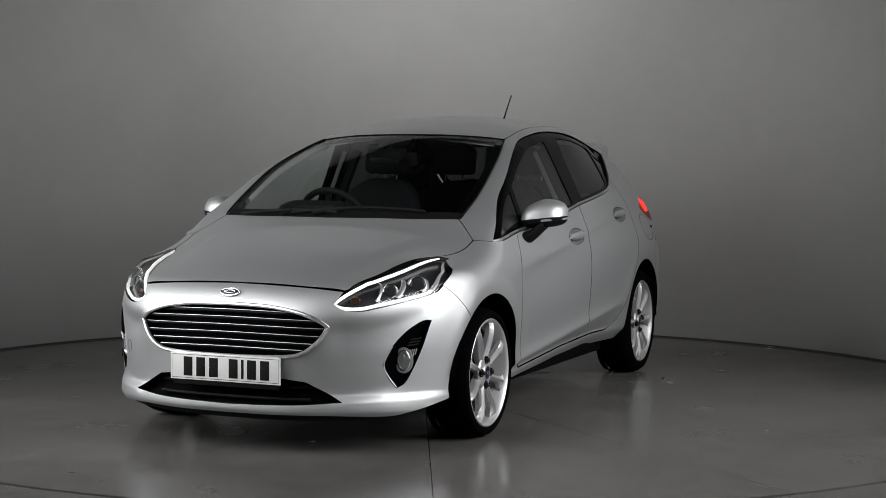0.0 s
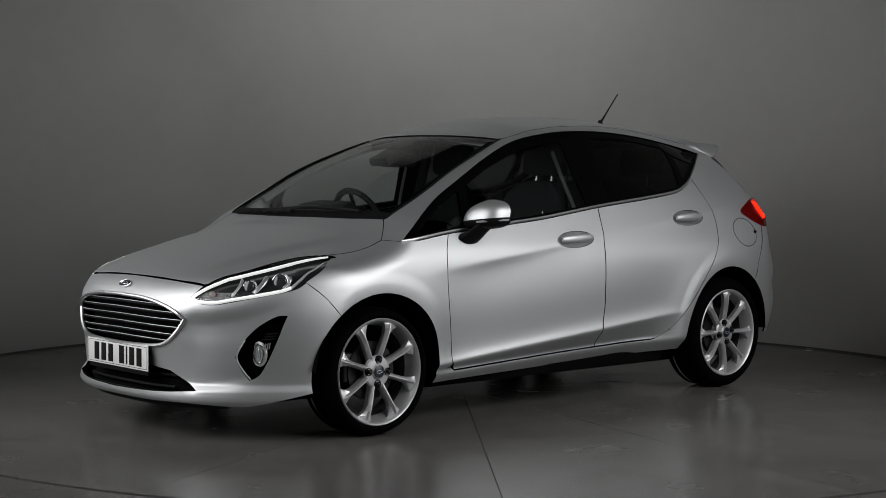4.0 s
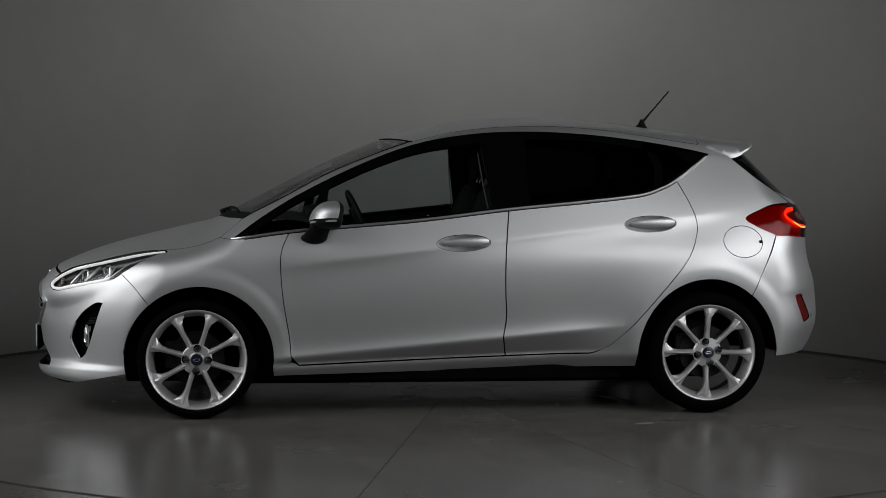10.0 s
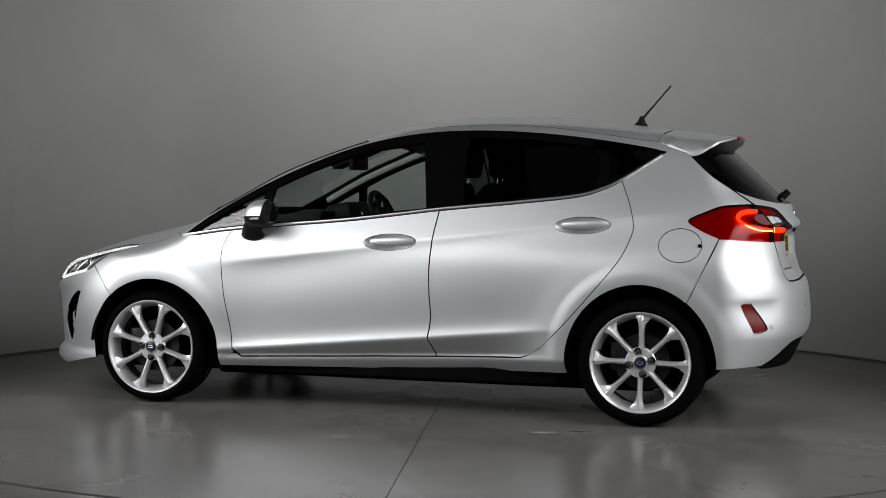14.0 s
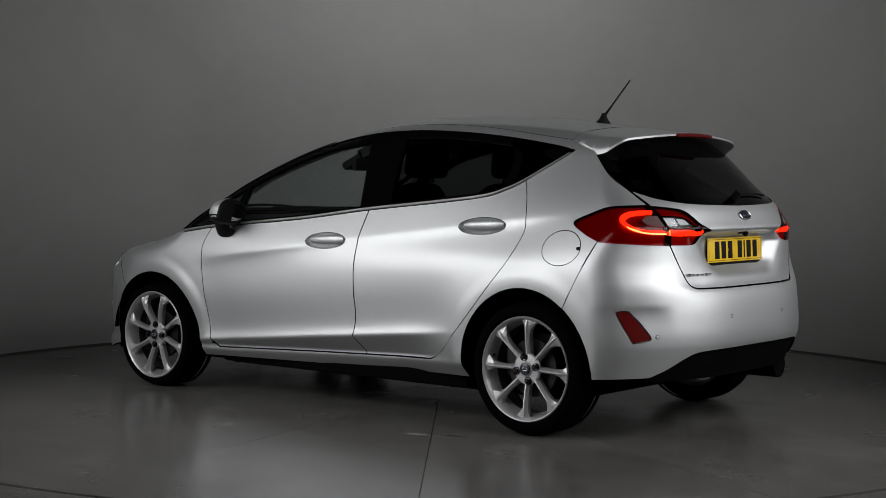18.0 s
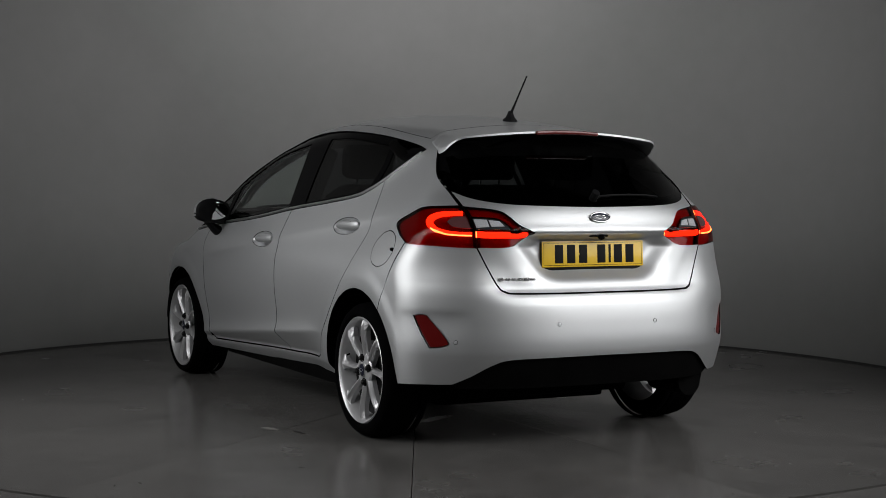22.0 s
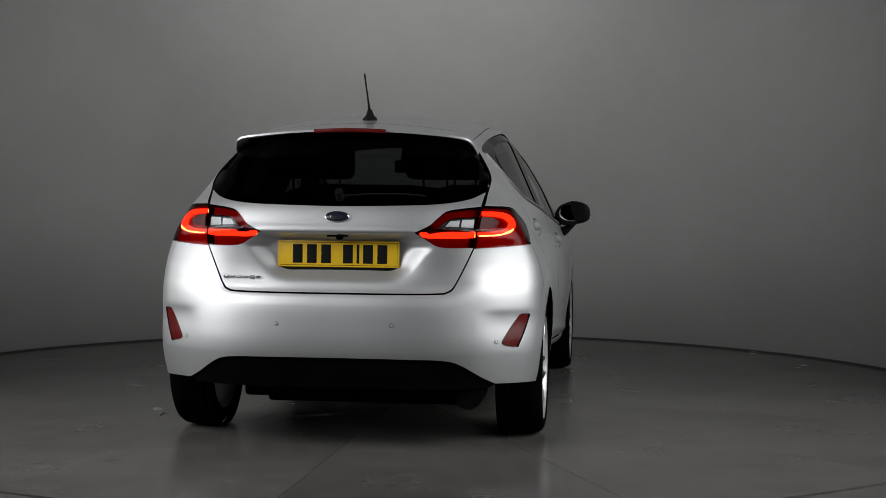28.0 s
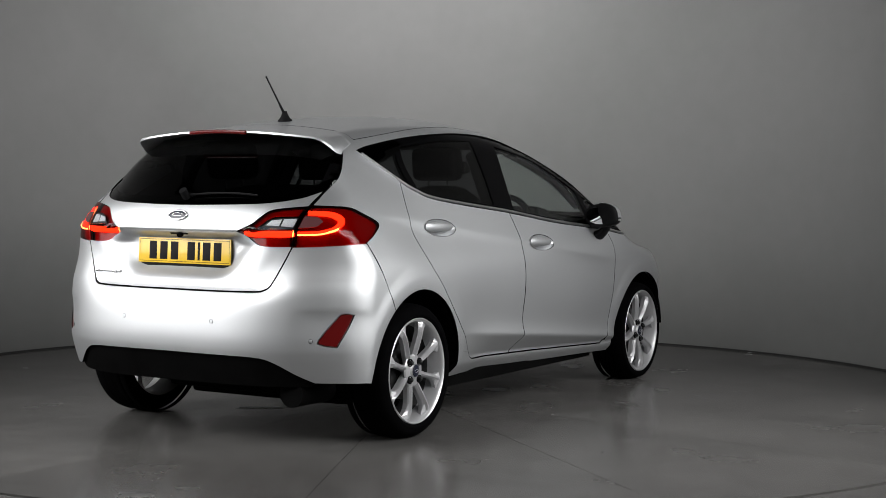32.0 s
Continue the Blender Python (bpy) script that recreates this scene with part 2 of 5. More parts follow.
def lathe(profile, steps=48, axis="y", at=(0, 0, 0), bm=None):
    """Turns a profile of (radius, along) pairs round the axis."""
    one = bmesh.new() if bm is None else bm
    rings = []
    for r, a in profile:
        ring = []
        for i in range(steps):
            t = 2 * math.pi * i / steps
            c, s = r * math.cos(t), r * math.sin(t)
            p = {"y": (c, a, s), "x": (a, c, s), "z": (c, s, a)}[axis]
            ring.append(one.verts.new((p[0] + at[0], p[1] + at[1], p[2] + at[2])))
        rings.append(ring)
    for a, b in zip(rings, rings[1:]):
        for i in range(steps):
            one.faces.new((a[i], a[(i + 1) % steps], b[(i + 1) % steps], b[i]))
    return one


def tube(points, radius, sides=8, closed=False, flat=1.0, bm=None, caps=True):
    """A round or flattened bar along points; radius may be one number or one per point."""
    one = bmesh.new() if bm is None else bm
    pts = [Vector(p) for p in points]
    n = len(pts)
    rad = [radius] * n if isinstance(radius, (int, float)) else list(radius)
    rings, up = [], None
    for i, p in enumerate(pts):
        a = pts[(i - 1) % n] if closed or i else p
        b = pts[(i + 1) % n] if closed or i < n - 1 else p
        d = (b - a).normalized()
        if up is None:
            up = d.cross(Vector((0, 0, 1))).normalized() if abs(d.z) < 0.9 else d.cross(Vector((1, 0, 0))).normalized()
        up = (up - d * up.dot(d)).normalized()
        side = d.cross(up)
        rings.append([one.verts.new(p + (up * math.cos(t) + side * math.sin(t) * flat) * rad[i]) for t in (2 * math.pi * k / sides for k in range(sides))])
    for i in range(n if closed else n - 1):
        a, b = rings[i], rings[(i + 1) % n]
        for k in range(sides):
            one.faces.new((a[k], a[(k + 1) % sides], b[(k + 1) % sides], b[k]))
    if caps and not closed:
        one.faces.new(rings[0][::-1])
        one.faces.new(rings[-1])
    return one


def smooth_line(pts, n=6):
    """Points along a smooth curve through pts (Catmull-Rom)."""
    p = np.array(pts, float)
    if len(p) < 3:
        return [tuple(p[0] + (p[1] - p[0]) * i / n) for i in range(n + 1)]
    q = np.vstack([2 * p[0] - p[1], p, 2 * p[-1] - p[-2]])
    out = []
    for i in range(1, len(q) - 2):
        for k in range(n):
            t = k / n
            out.append(tuple(0.5 * (2 * q[i] + (q[i + 1] - q[i - 1]) * t + (2 * q[i - 1] - 5 * q[i] + 4 * q[i + 1] - q[i + 2]) * t * t + (3 * q[i] - q[i - 1] - 3 * q[i + 1] + q[i + 2]) * t ** 3)))
    return out + [tuple(p[-1])]


def path(*segments):
    """Joins smooth segments end to end into one closed outline; the corners between them stay sharp."""
    out = []
    for s in segments:
        for p in smooth_line(s) if len(s) > 1 else s:
            if not out or (abs(p[0] - out[-1][0]) + abs(p[1] - out[-1][1])) > 1e-4:
                out.append(p)
    if abs(out[0][0] - out[-1][0]) + abs(out[0][1] - out[-1][1]) < 1e-4:
        out.pop()
    return out


def both(half):
    """Mirrors half an outline, from the middle line round to the middle line again."""
    return half + [(-u, v) for u, v in reversed(half) if abs(u) > 1e-4]


# ---- the car's skin: one smooth closed form in the car's own space (x forward, y left, z up) ----
AXLE_F, AXLE_R, HUB_Z = 1.2465, -1.2465, 0.296


def soft(u, k):
    """A rounded ramp: 0 below, u above."""
    return k * np.logaddexp(0.0, u / k)


def bump(u, w):
    return np.exp(-(u / w) ** 2)


def ease(u, a, b):
    s = np.clip((u - a) / (b - a), 0, 1)
    return s * s * (3 - 2 * s)


def spline(knots):
    """A smooth curve through (x, value) pairs that never overshoots."""
    k = np.array(sorted(knots), float)
    xs, ys = k[:, 0], k[:, 1]
    h, d = np.diff(xs), np.diff(ys) / np.diff(xs)
    m = np.zeros(len(xs))
    w1, w2 = 2 * h[1:] + h[:-1], h[1:] + 2 * h[:-1]
    ok = d[:-1] * d[1:] > 0
    m[1:-1][ok] = ((w1 + w2)[ok]) / (w1[ok] / d[:-1][ok] + w2[ok] / d[1:][ok])
    m[0], m[-1] = d[0], d[-1]

    def value(x):
        x = np.asarray(x, float)
        i = np.clip(np.searchsorted(xs, x) - 1, 0, len(h) - 1)
        t = np.clip((x - xs[i]) / h[i], 0, 1)
        a = ys[i] * (1 + 2 * t) * (1 - t) ** 2 + h[i] * m[i] * t * (1 - t) ** 2
        b = ys[i + 1] * t * t * (3 - 2 * t) + h[i] * m[i + 1] * t * t * (t - 1)
        return a + b
    return value


TOP = spline([(2.30, 0.30), (2.12, 0.575), (2.05, 0.645), (1.98, 0.690), (1.89, 0.733), (1.74, 0.785), (1.585, 0.830), (1.43, 0.868),
              (1.28, 0.905), (1.19, 0.930), (1.14, 0.955), (1.067, 0.995), (0.885, 1.091), (0.689, 1.195), (0.522, 1.272), (0.296, 1.362),
              (0.16, 1.402), (-0.02, 1.443), (-0.23, 1.466), (-0.44, 1.474), (-0.68, 1.466), (-0.92, 1.447), (-1.13, 1.424),
              (-1.31, 1.402), (-1.52, 1.378), (-1.65, 1.362), (-1.9, 1.30)])
NOSE = spline([(0.10, 1.99), (0.15, 2.03), (0.19, 2.062), (0.22, 2.058), (0.26, 2.035), (0.35, 2.045), (0.45, 2.062), (0.55, 2.068), (0.62, 2.062), (0.70, 2.05), (0.80, 2.03)])
TAIL = spline([(0.15, -1.84), (0.25, -1.893), (0.36, -1.941), (0.405, -1.957), (0.43, -1.963), (0.47, -1.965), (0.545, -1.960), (0.62, -1.950), (0.655, -1.937),
               (0.70, -1.906), (0.80, -1.894), (0.90, -1.900), (0.935, -1.905), (0.96, -1.893), (1.03, -1.857), (1.10, -1.785), (1.20, -1.680), (1.30, -1.575), (1.36, -1.51), (1.45, -1.42)])
TAIL_SIDE = spline([(0.15, -1.84), (0.25, -1.893), (0.36, -1.941), (0.405, -1.957), (0.43, -1.963), (0.47, -1.965), (0.545, -1.960), (0.62, -1.950), (0.70, -1.932), (0.80, -1.910), (0.88, -1.902), (0.935, -1.905), (0.96, -1.893),
                    (1.03, -1.857), (1.10, -1.785), (1.20, -1.680), (1.30, -1.575), (1.36, -1.51), (1.45, -1.42)])
PLAN = spline([(-2.2, 0.79), (-1.9, 0.815), (-1.6, 0.838), (-1.2465, 0.848), (-0.8, 0.852), (0.0, 0.860), (0.8, 0.856), (1.2465, 0.850), (1.5, 0.838), (1.8, 0.80), (2.1, 0.75)])


HANDLES = ((-0.020, 0.838), (-0.955, 0.932))


def shoulder(x):
    return 0.72 + (0.83 - x) * 0.1235


def flare(x):
    return 0.361 - 0.0911 * x


def half_width(x, z):
    zc, zl = shoulder(x), flare(x)
    doors = ease(x, -1.15, -0.75) * (1 - ease(x, 0.82, 1.05))
    crease = ease(x, -1.5, -1.1) * (1 - ease(x, 0.5, 1.0))
    y = PLAN(x) - 0.45 * soft(z - 0.78, 0.03)
    y = y - 0.045 * soft(z - 1.0, 0.05) * ease(-x, 0.5, 1.5) * 6
    y = y - 0.11 * soft(0.50 - z, 0.06)
    u = soft(zc - z, 0.005) / 0.068
    y = y - 0.0105 * crease * u * np.exp(1 - u)
    u = soft(z - zl, 0.005) / 0.085
    y = y - 0.017 * doors * u * np.exp(1 - u) * ease(x, -0.95, -0.55)
    zs = 0.258 + (0.768 - x) * 0.0347
    y = y - np.minimum(1.1, 0.082 / np.maximum(zl - zs, 0.03)) * doors * (soft(zl - z, 0.005) - soft(zs - z, 0.005)) * ease(x, -0.95, -0.45)
    sills = ease(x, -1.15, -0.98) * (1 - ease(x, 0.92, 1.05))
    y = y + 0.010 * sills * ease(zs - z, -0.012, 0.016) * ease(x, -0.86, -0.50)
    y = y - 0.85 * sills * soft(zs - 0.024 - z, 0.006)
    for ax in (AXLE_F, AXLE_R):
        r = np.hypot(x - ax, z - HUB_Z - 0.01)
        y = y + 0.006 * (1 - ease(r, 0.40, 0.58)) * ease(z, 0.1, 0.35)
    for ax, rx, rz in ((1.237, 0.350, 0.345), (-1.237, 0.352, 0.380)):
        e = np.hypot((x - ax) / rx, (z - 0.285) / rz)
        y = y + 0.0070 * (1 - ease(e, 1.11, 1.30)) * ease(z, 0.22, 0.34) - 0.030 * soft(1.05 - e, 0.006) * ease(e, 0.6, 0.9)
    return y


def front_x(y, z):
    a = np.abs(y)
    x = NOSE(z) - (0.80 + 0.9 * soft(z - 0.56, 0.04)) * a ** 3
    wing = ease(a, 0.38, 0.50) * (1 - ease(a, 0.70, 0.80))
    d = z - 0.500 - 1.15 * np.clip(a - 0.53, 0, 1) ** 2 - 0.09 * np.clip(a - 0.53, 0, 1)
    x = x - 0.021 * wing * np.exp(-(d / np.where(d > 0, 0.050, 0.12)) ** 2)
    lip = ease(a, 0.42, 0.50) * (1 - ease(a, 0.62, 0.72))
    return x + 0.007 * lip * ease(0.234 + 0.22 * (a - 0.475) - z, -0.018, 0.026)


def rear_x(y, z):
    a = np.abs(y)
    b = 0.55 + 0.32 * ease(z, 0.9, 1.15)
    recess = (1 - ease(a - 0.27 - 0.75 * np.clip(z - 0.715, 0, 0.2), -0.11, 0.12)) * ease(z, 0.69, 0.785) * (1 - ease(z, 0.908, 0.926))
    u = soft(0.602 - z, 0.005) / 0.055
    side = 0.010 * ease(a, 0.58, 0.70) * u * np.exp(1 - u)
    k = 0.95 * ease(a, 0.40, 0.62)
    zz = z - 0.042 * ease(a, 0.40, 0.75) * bump(z - 0.67, 0.08)
    return TAIL(zz) * (1 - k) + TAIL_SIDE(zz) * k + side + b * a ** 3.5 + 0.030 * recess


def top_z(x, y):
    a = np.abs(y)
    roof = ease(-x, -0.7, -0.1)
    screen = ease(-x, -1.22, -1.05) * (1 - roof)
    bow = (0.17 * screen + 0.10 * roof) * a * a
    ridge = 0.60 - 0.26 * (x - 1.15)
    bonnet = 0.009 * ease(x, 1.18, 1.32) * (1 - ease(x, 1.72, 1.95)) * (1 - ease(a, ridge - 0.075, ridge + 0.012))
    return TOP(x + bow) - (0.16 - 0.08 * screen + 0.05 * roof) * a * a + bonnet - 0.020 * a * a * ease(x, 0.98, 1.12) * (1 - ease(x, 1.25, 1.55)) - 0.5 * 0.009 * ease(x, 1.18, 1.32) * (1 - ease(x, 1.72, 1.95))


def smax(a, b, k):
    h = np.maximum(k - np.abs(a - b), 0) / k
    return np.maximum(a, b) + h * h * k / 4


def skin(x, y, z):
    """Below zero inside the body."""
    side = (np.abs(y) - half_width(x, z)) * 0.9
    top = (z - top_z(x, y)) * 0.85
    f = smax(side, top, 0.07 - 0.03 * ease(x, 0.0, 0.3) * (1 - ease(x, 0.95, 1.15)))
    f = smax(f, x - front_x(y, z), 0.10)
    return smax(f, (rear_x(y, z) - x) * 0.85, 0.05)


def cast(origin, way, far=1.6):
    """The skin's points along rays that start inside it."""
    lo, hi = np.zeros(len(origin)), np.full(len(origin), far)
    for _ in range(34):
        mid = (lo + hi) / 2
        p = origin + way * mid[:, None]
        out = skin(p[:, 0], p[:, 1], p[:, 2]) > 0
        hi, lo = np.where(out, mid, hi), np.where(out, lo, mid)
    return origin + way * ((lo + hi) / 2)[:, None]


def normals(p):
    e, g = 0.002, []
    for i in range(3):
        d = np.zeros(3)
        d[i] = e
        g.append(skin(*(p + d).T) - skin(*(p - d).T))
    g = np.stack(g, 1)
    return g / np.maximum(np.linalg.norm(g, axis=1, keepdims=True), 1e-9)


# ---- body panels, cut from the skin ----
REACH = 0.75


def rays(kind, uv):
    uv = np.asarray(uv, float)
    u, v, o = uv[:, 0], uv[:, 1], np.zeros(len(uv))
    if kind == "side":
        return np.stack([u, o, v], 1), np.stack([o, o + 1, o], 1)
    if kind == "top":
        return np.stack([u, v, o + 0.3], 1), np.stack([o, o, o + 1], 1)
    if kind == "front":
        return np.stack([o + 1.0, u, v], 1), np.stack([o + 1, o, o], 1)
    if kind == "back":
        return np.stack([o - 0.9, u, v], 1), np.stack([o - 1, o, o], 1)
    if kind == "nose":
        return np.stack([o + 1.15, o, v], 1), np.stack([np.cos(u / REACH), np.sin(u / REACH), o], 1)
    return np.stack([o - 1.05, o, v], 1), np.stack([-np.cos(u / REACH), np.sin(u / REACH), o], 1)


def on_skin(kind, uv, lift=0.0):
    p = cast(*rays(kind, uv))
    return p + normals(p) * lift if lift else p


def seen_as(kind, p):
    """The outline coordinates, for that kind of panel, of points in space."""
    p = np.asarray(p, float)
    if kind == "side":
        return [tuple(q) for q in p[:, [0, 2]]]
    if kind == "top":
        return [tuple(q) for q in p[:, [0, 1]]]
    if kind in ("front", "back"):
        return [tuple(q) for q in p[:, [1, 2]]]
    if kind == "nose":
        return [(math.atan2(y, x - 1.15) * REACH, z) for x, y, z in p]
    return [(math.atan2(y, -1.05 - x) * REACH, z) for x, y, z in p]


def turned(a, b, pts):
    """Outline points of one kind as those of another."""
    return seen_as(b, on_skin(a, pts))


def dense(poly, step):
    out = []
    for a, b in zip(poly, poly[1:] + poly[:1]):
        n = max(1, int(math.ceil(math.dist(a, b) / step)))
        out += [(a[0] + (b[0] - a[0]) * i / n, a[1] + (b[1] - a[1]) * i / n) for i in range(n)]
    return out


def shrunk(poly, d):
    """The outline moved inwards by d."""
    p = np.array(poly)
    area = np.sum(p[:, 0] * np.roll(p[:, 1], -1) - np.roll(p[:, 0], -1) * p[:, 1])
    e = np.roll(p, -1, 0) - p
    e /= np.maximum(np.linalg.norm(e, axis=1, keepdims=True), 1e-9)
    n = np.stack([-e[:, 1], e[:, 0]], 1) * (1 if area > 0 else -1)
    m = n + np.roll(n, 1, 0)
    m /= np.maximum(np.sum(m * n, 1, keepdims=True), 0.35)
    return [tuple(q) for q in p + m * d]


def inside(poly, q):
    p = np.array(poly)
    x, y = q[:, 0], q[:, 1]
    hit = np.zeros(len(q), bool)
    for (x0, y0), (x1, y1) in zip(p, np.roll(p, -1, 0)):
        if y0 == y1:
            continue
        c = (y0 > y) != (y1 > y)
        hit ^= c & (x < (x1 - x0) * (y - y0) / (y1 - y0) + x0)
    return hit


def panel(name, kind, outline, mat, parent, holes=(), step=0.02, gap=0.0021, lift=0.0, depth=0.02, label="", mirror=False, shape=None, flipped=False):
    """One sheet of the skin inside the outline, with its edges folded inwards. shape(p, n) may press it in or out."""
    loops = [dense(shrunk(outline, gap), step * 0.8)] + [dense(shrunk(h, -gap), step * 0.8) for h in holes]
    lo, hi = np.min(loops[0], 0), np.max(loops[0], 0)
    gu, gv = np.meshgrid(np.arange(lo[0], hi[0], step), np.arange(lo[1], hi[1], step))
    gu = gu + (np.arange(gu.shape[0]) % 2)[:, None] * step / 2
    grid = np.stack([gu.ravel(), gv.ravel()], 1)
    keep = inside(shrunk(loops[0], step * 0.45), grid)
    for h in loops[1:]:
        keep &= ~inside(shrunk(h, -step * 0.45), grid)
    verts, edges = [], []
    for lp in loops:
        k = len(verts)
        verts += lp
        edges += [(k + i, k + (i + 1) % len(lp)) for i in range(len(lp))]
    verts += [tuple(g) for g in grid[keep]]
    from mathutils.geometry import delaunay_2d_cdt
    vo, eo, fo, *_ = delaunay_2d_cdt([Vector(v) for v in verts], edges, [], 0, 1e-6)
    uv = np.array([tuple(v) for v in vo])
    tri = np.array([f for f in fo if len(f) == 3])
    mid = uv[tri].mean(1)
    ok = inside(loops[0], mid)
    for h in loops[1:]:
        ok &= ~inside(h, mid)
    tri = tri[ok]
    p = cast(*rays(kind, uv))
    n = normals(p)
    p = p + n * lift
    if shape is not None:
        p = shape(p, n)
    face = np.cross(p[tri[:, 1]] - p[tri[:, 0]], p[tri[:, 2]] - p[tri[:, 0]])
    flip = np.sum(face * n[tri[:, 0]], 1) < 0
    tri[flip] = tri[flip][:, ::-1]
    if shape is not None:
        vn = np.zeros_like(p)
        face = np.cross(p[tri[:, 1]] - p[tri[:, 0]], p[tri[:, 2]] - p[tri[:, 0]])
        for k in range(3):
            np.add.at(vn, tri[:, k], face)
        n = vn / np.maximum(np.linalg.norm(vn, axis=1, keepdims=True), 1e-12)
    count = {}
    for f in tri:
        for a, b in ((f[0], f[1]), (f[1], f[2]), (f[2], f[0])):
            count[(a, b)] = 1
    rim = [(a, b) for a, b in count if (b, a) not in count]
    faces, allv, alln = [tuple(f) for f in tri], [p], [n]
    if depth:
        k, vv, nn, at = len(p), [], [], {}
        for a, b in rim:
            d = p[b] - p[a]
            m = np.cross(d, n[a])
            m = m / max(np.linalg.norm(m), 1e-9)
            vv += [p[a], p[b], p[b] - n[b] * depth, p[a] - n[a] * depth]
            nn += [m, m, m, m]
            faces.append((k + 1, k, k + 3, k + 2))
            k += 4
        allv.append(np.array(vv))
        alln.append(np.array(nn))
    p, n = np.vstack(allv), np.vstack(alln)
    n = n / np.maximum(np.linalg.norm(n, axis=1, keepdims=True), 1e-9)
    obs, s = [], np.array([1, -1, 1])
    if not flipped:
        obs.append(mesh_part(name, p, faces, mat, parent, label, n))
    if mirror or flipped:
        obs.append(mesh_part(name, p * s, [f[::-1] for f in faces], mat, parent, label, n * s))
    # Folds of painted panels are black: the shade in the gaps is coloured in.
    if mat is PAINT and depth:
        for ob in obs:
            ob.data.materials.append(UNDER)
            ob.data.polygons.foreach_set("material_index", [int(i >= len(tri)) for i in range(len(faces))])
    return obs


def rim_line(kind, outline, lift, step=0.015):
    return on_skin(kind, dense(outline, step), lift)


def arch(ax, rx, rz, a0, a1, n=16):
    return [(ax + rx * math.cos(radians(a0 + (a1 - a0) * i / n)), 0.285 + rz * math.sin(radians(a0 + (a1 - a0) * i / n))) for i in range(n + 1)]


car = tagged(new("car"), "silver five-door hatchback parked with its lights on", "car")

DLO_BOTTOM = [(1.087, 0.851), (0.822, 0.889), (0.563, 0.913), (0.179, 0.947), (-0.251, 1.000), (-0.642, 1.039), (-0.914, 1.071), (-1.03, 1.105), (-1.118, 1.149), (-1.295, 1.268)]
DLO_TOP = [(-1.314, 1.283), (-1.20, 1.308), (-0.923, 1.350), (-0.646, 1.376), (-0.368, 1.385), (-0.09, 1.369), (0.188, 1.317), (0.466, 1.214), (0.745, 1.078), (0.941, 0.959), (1.087, 0.851)]
FRONT_GAP = [(0.814, 0.891), (0.852, 0.801), (0.857, 0.705), (0.843, 0.555), (0.815, 0.391), (0.806, 0.295)]
FRONT_GAP_LOW = [(0.806, 0.295), (0.768, 0.251)]
B_GAP = [(-0.251, 1.000), (-0.233, 0.865), (-0.224, 0.729), (-0.225, 0.592), (-0.231, 0.483), (-0.216, 0.382)]
B_GAP_LOW = [(-0.216, 0.382), (-0.241, 0.286)]
REAR_GAP = [(-0.60, 0.297), (-0.675, 0.302), (-0.757, 0.344), (-0.864, 0.447), (-0.998, 0.598), (-1.132, 0.763), (-1.184, 0.873), (-1.194, 0.941), (-1.168, 1.036), (-1.118, 1.149)]
ARCH_F, ARCH_R = (1.237, 0.350, 0.345), (-1.237, 0.352, 0.380)
NOSE_GAP = [(1.602, 0.689), (1.54, 0.627), (1.478, 0.553)]
TAIL_GAP = [(-1.590, 0.880), (-1.525, 0.735), (-1.460, 0.597)]

# front door, rear door, fender and sill


def bowl_line(hx, hz):
    """The oval mouth of the hand space behind a door handle."""
    return [(hx + 0.130 * math.cos(radians(a)), hz + 0.038 * math.sin(radians(a)) - 0.0039 * math.cos(radians(a))) for a in range(0, 360, 8)]


def handle_bowl(hx, hz):
    def press(p, n):
        e = ((p[:, 0] - hx) / 0.130) ** 2 + ((p[:, 2] - hz + 0.03 * (p[:, 0] - hx)) / 0.038) ** 2
        return p - n * (0.0015 + 0.034 * np.clip(1 - e, 0, 1) ** 0.6)[:, None]
    panel("handle_bowl", "side", bowl_line(hx, hz), PAINT, car, step=0.008, gap=-0.001, depth=0, mirror=True, shape=press, label="hollow behind the door handle")


BOWLS = [bowl_line(hx, hz) for hx, hz in HANDLES]
for hx, hz in HANDLES:
    handle_bowl(hx, hz)
dlo_f = [p for p in DLO_BOTTOM[1:5]]
dlo_f[0] = (0.814, 0.891)
panel("front_door", "side", path(FRONT_GAP, FRONT_GAP_LOW, [(0.768, 0.251), (-0.241, 0.286)], B_GAP_LOW[::-1], B_GAP[::-1], dlo_f[::-1]), PAINT, car, mirror=True, step=0.0085, gap=0.003, holes=[BOWLS[0]])
panel("rear_door", "side", path(B_GAP, B_GAP_LOW, [(-0.241, 0.286), (-0.60, 0.297)], REAR_GAP, DLO_BOTTOM[4:9][::-1]), PAINT, car, mirror=True, step=0.0085, gap=0.003, holes=[BOWLS[1]])
panel("sill", "side", path([(0.889, 0.236), (0.806, 0.266), (0.768, 0.247)], [(0.768, 0.247), (-0.241, 0.282), (-0.60, 0.293)], [(-0.60, 0.293), (-0.675, 0.300), (-0.757, 0.344)], [(-0.757, 0.344), (-0.893, 0.36)],
                            arch(*ARCH_R, 11, -8, 4), [(-0.888, 0.232), (-0.239, 0.216), (0.886, 0.198)]), PAINT, car, mirror=True, step=0.012, gap=0.0006)

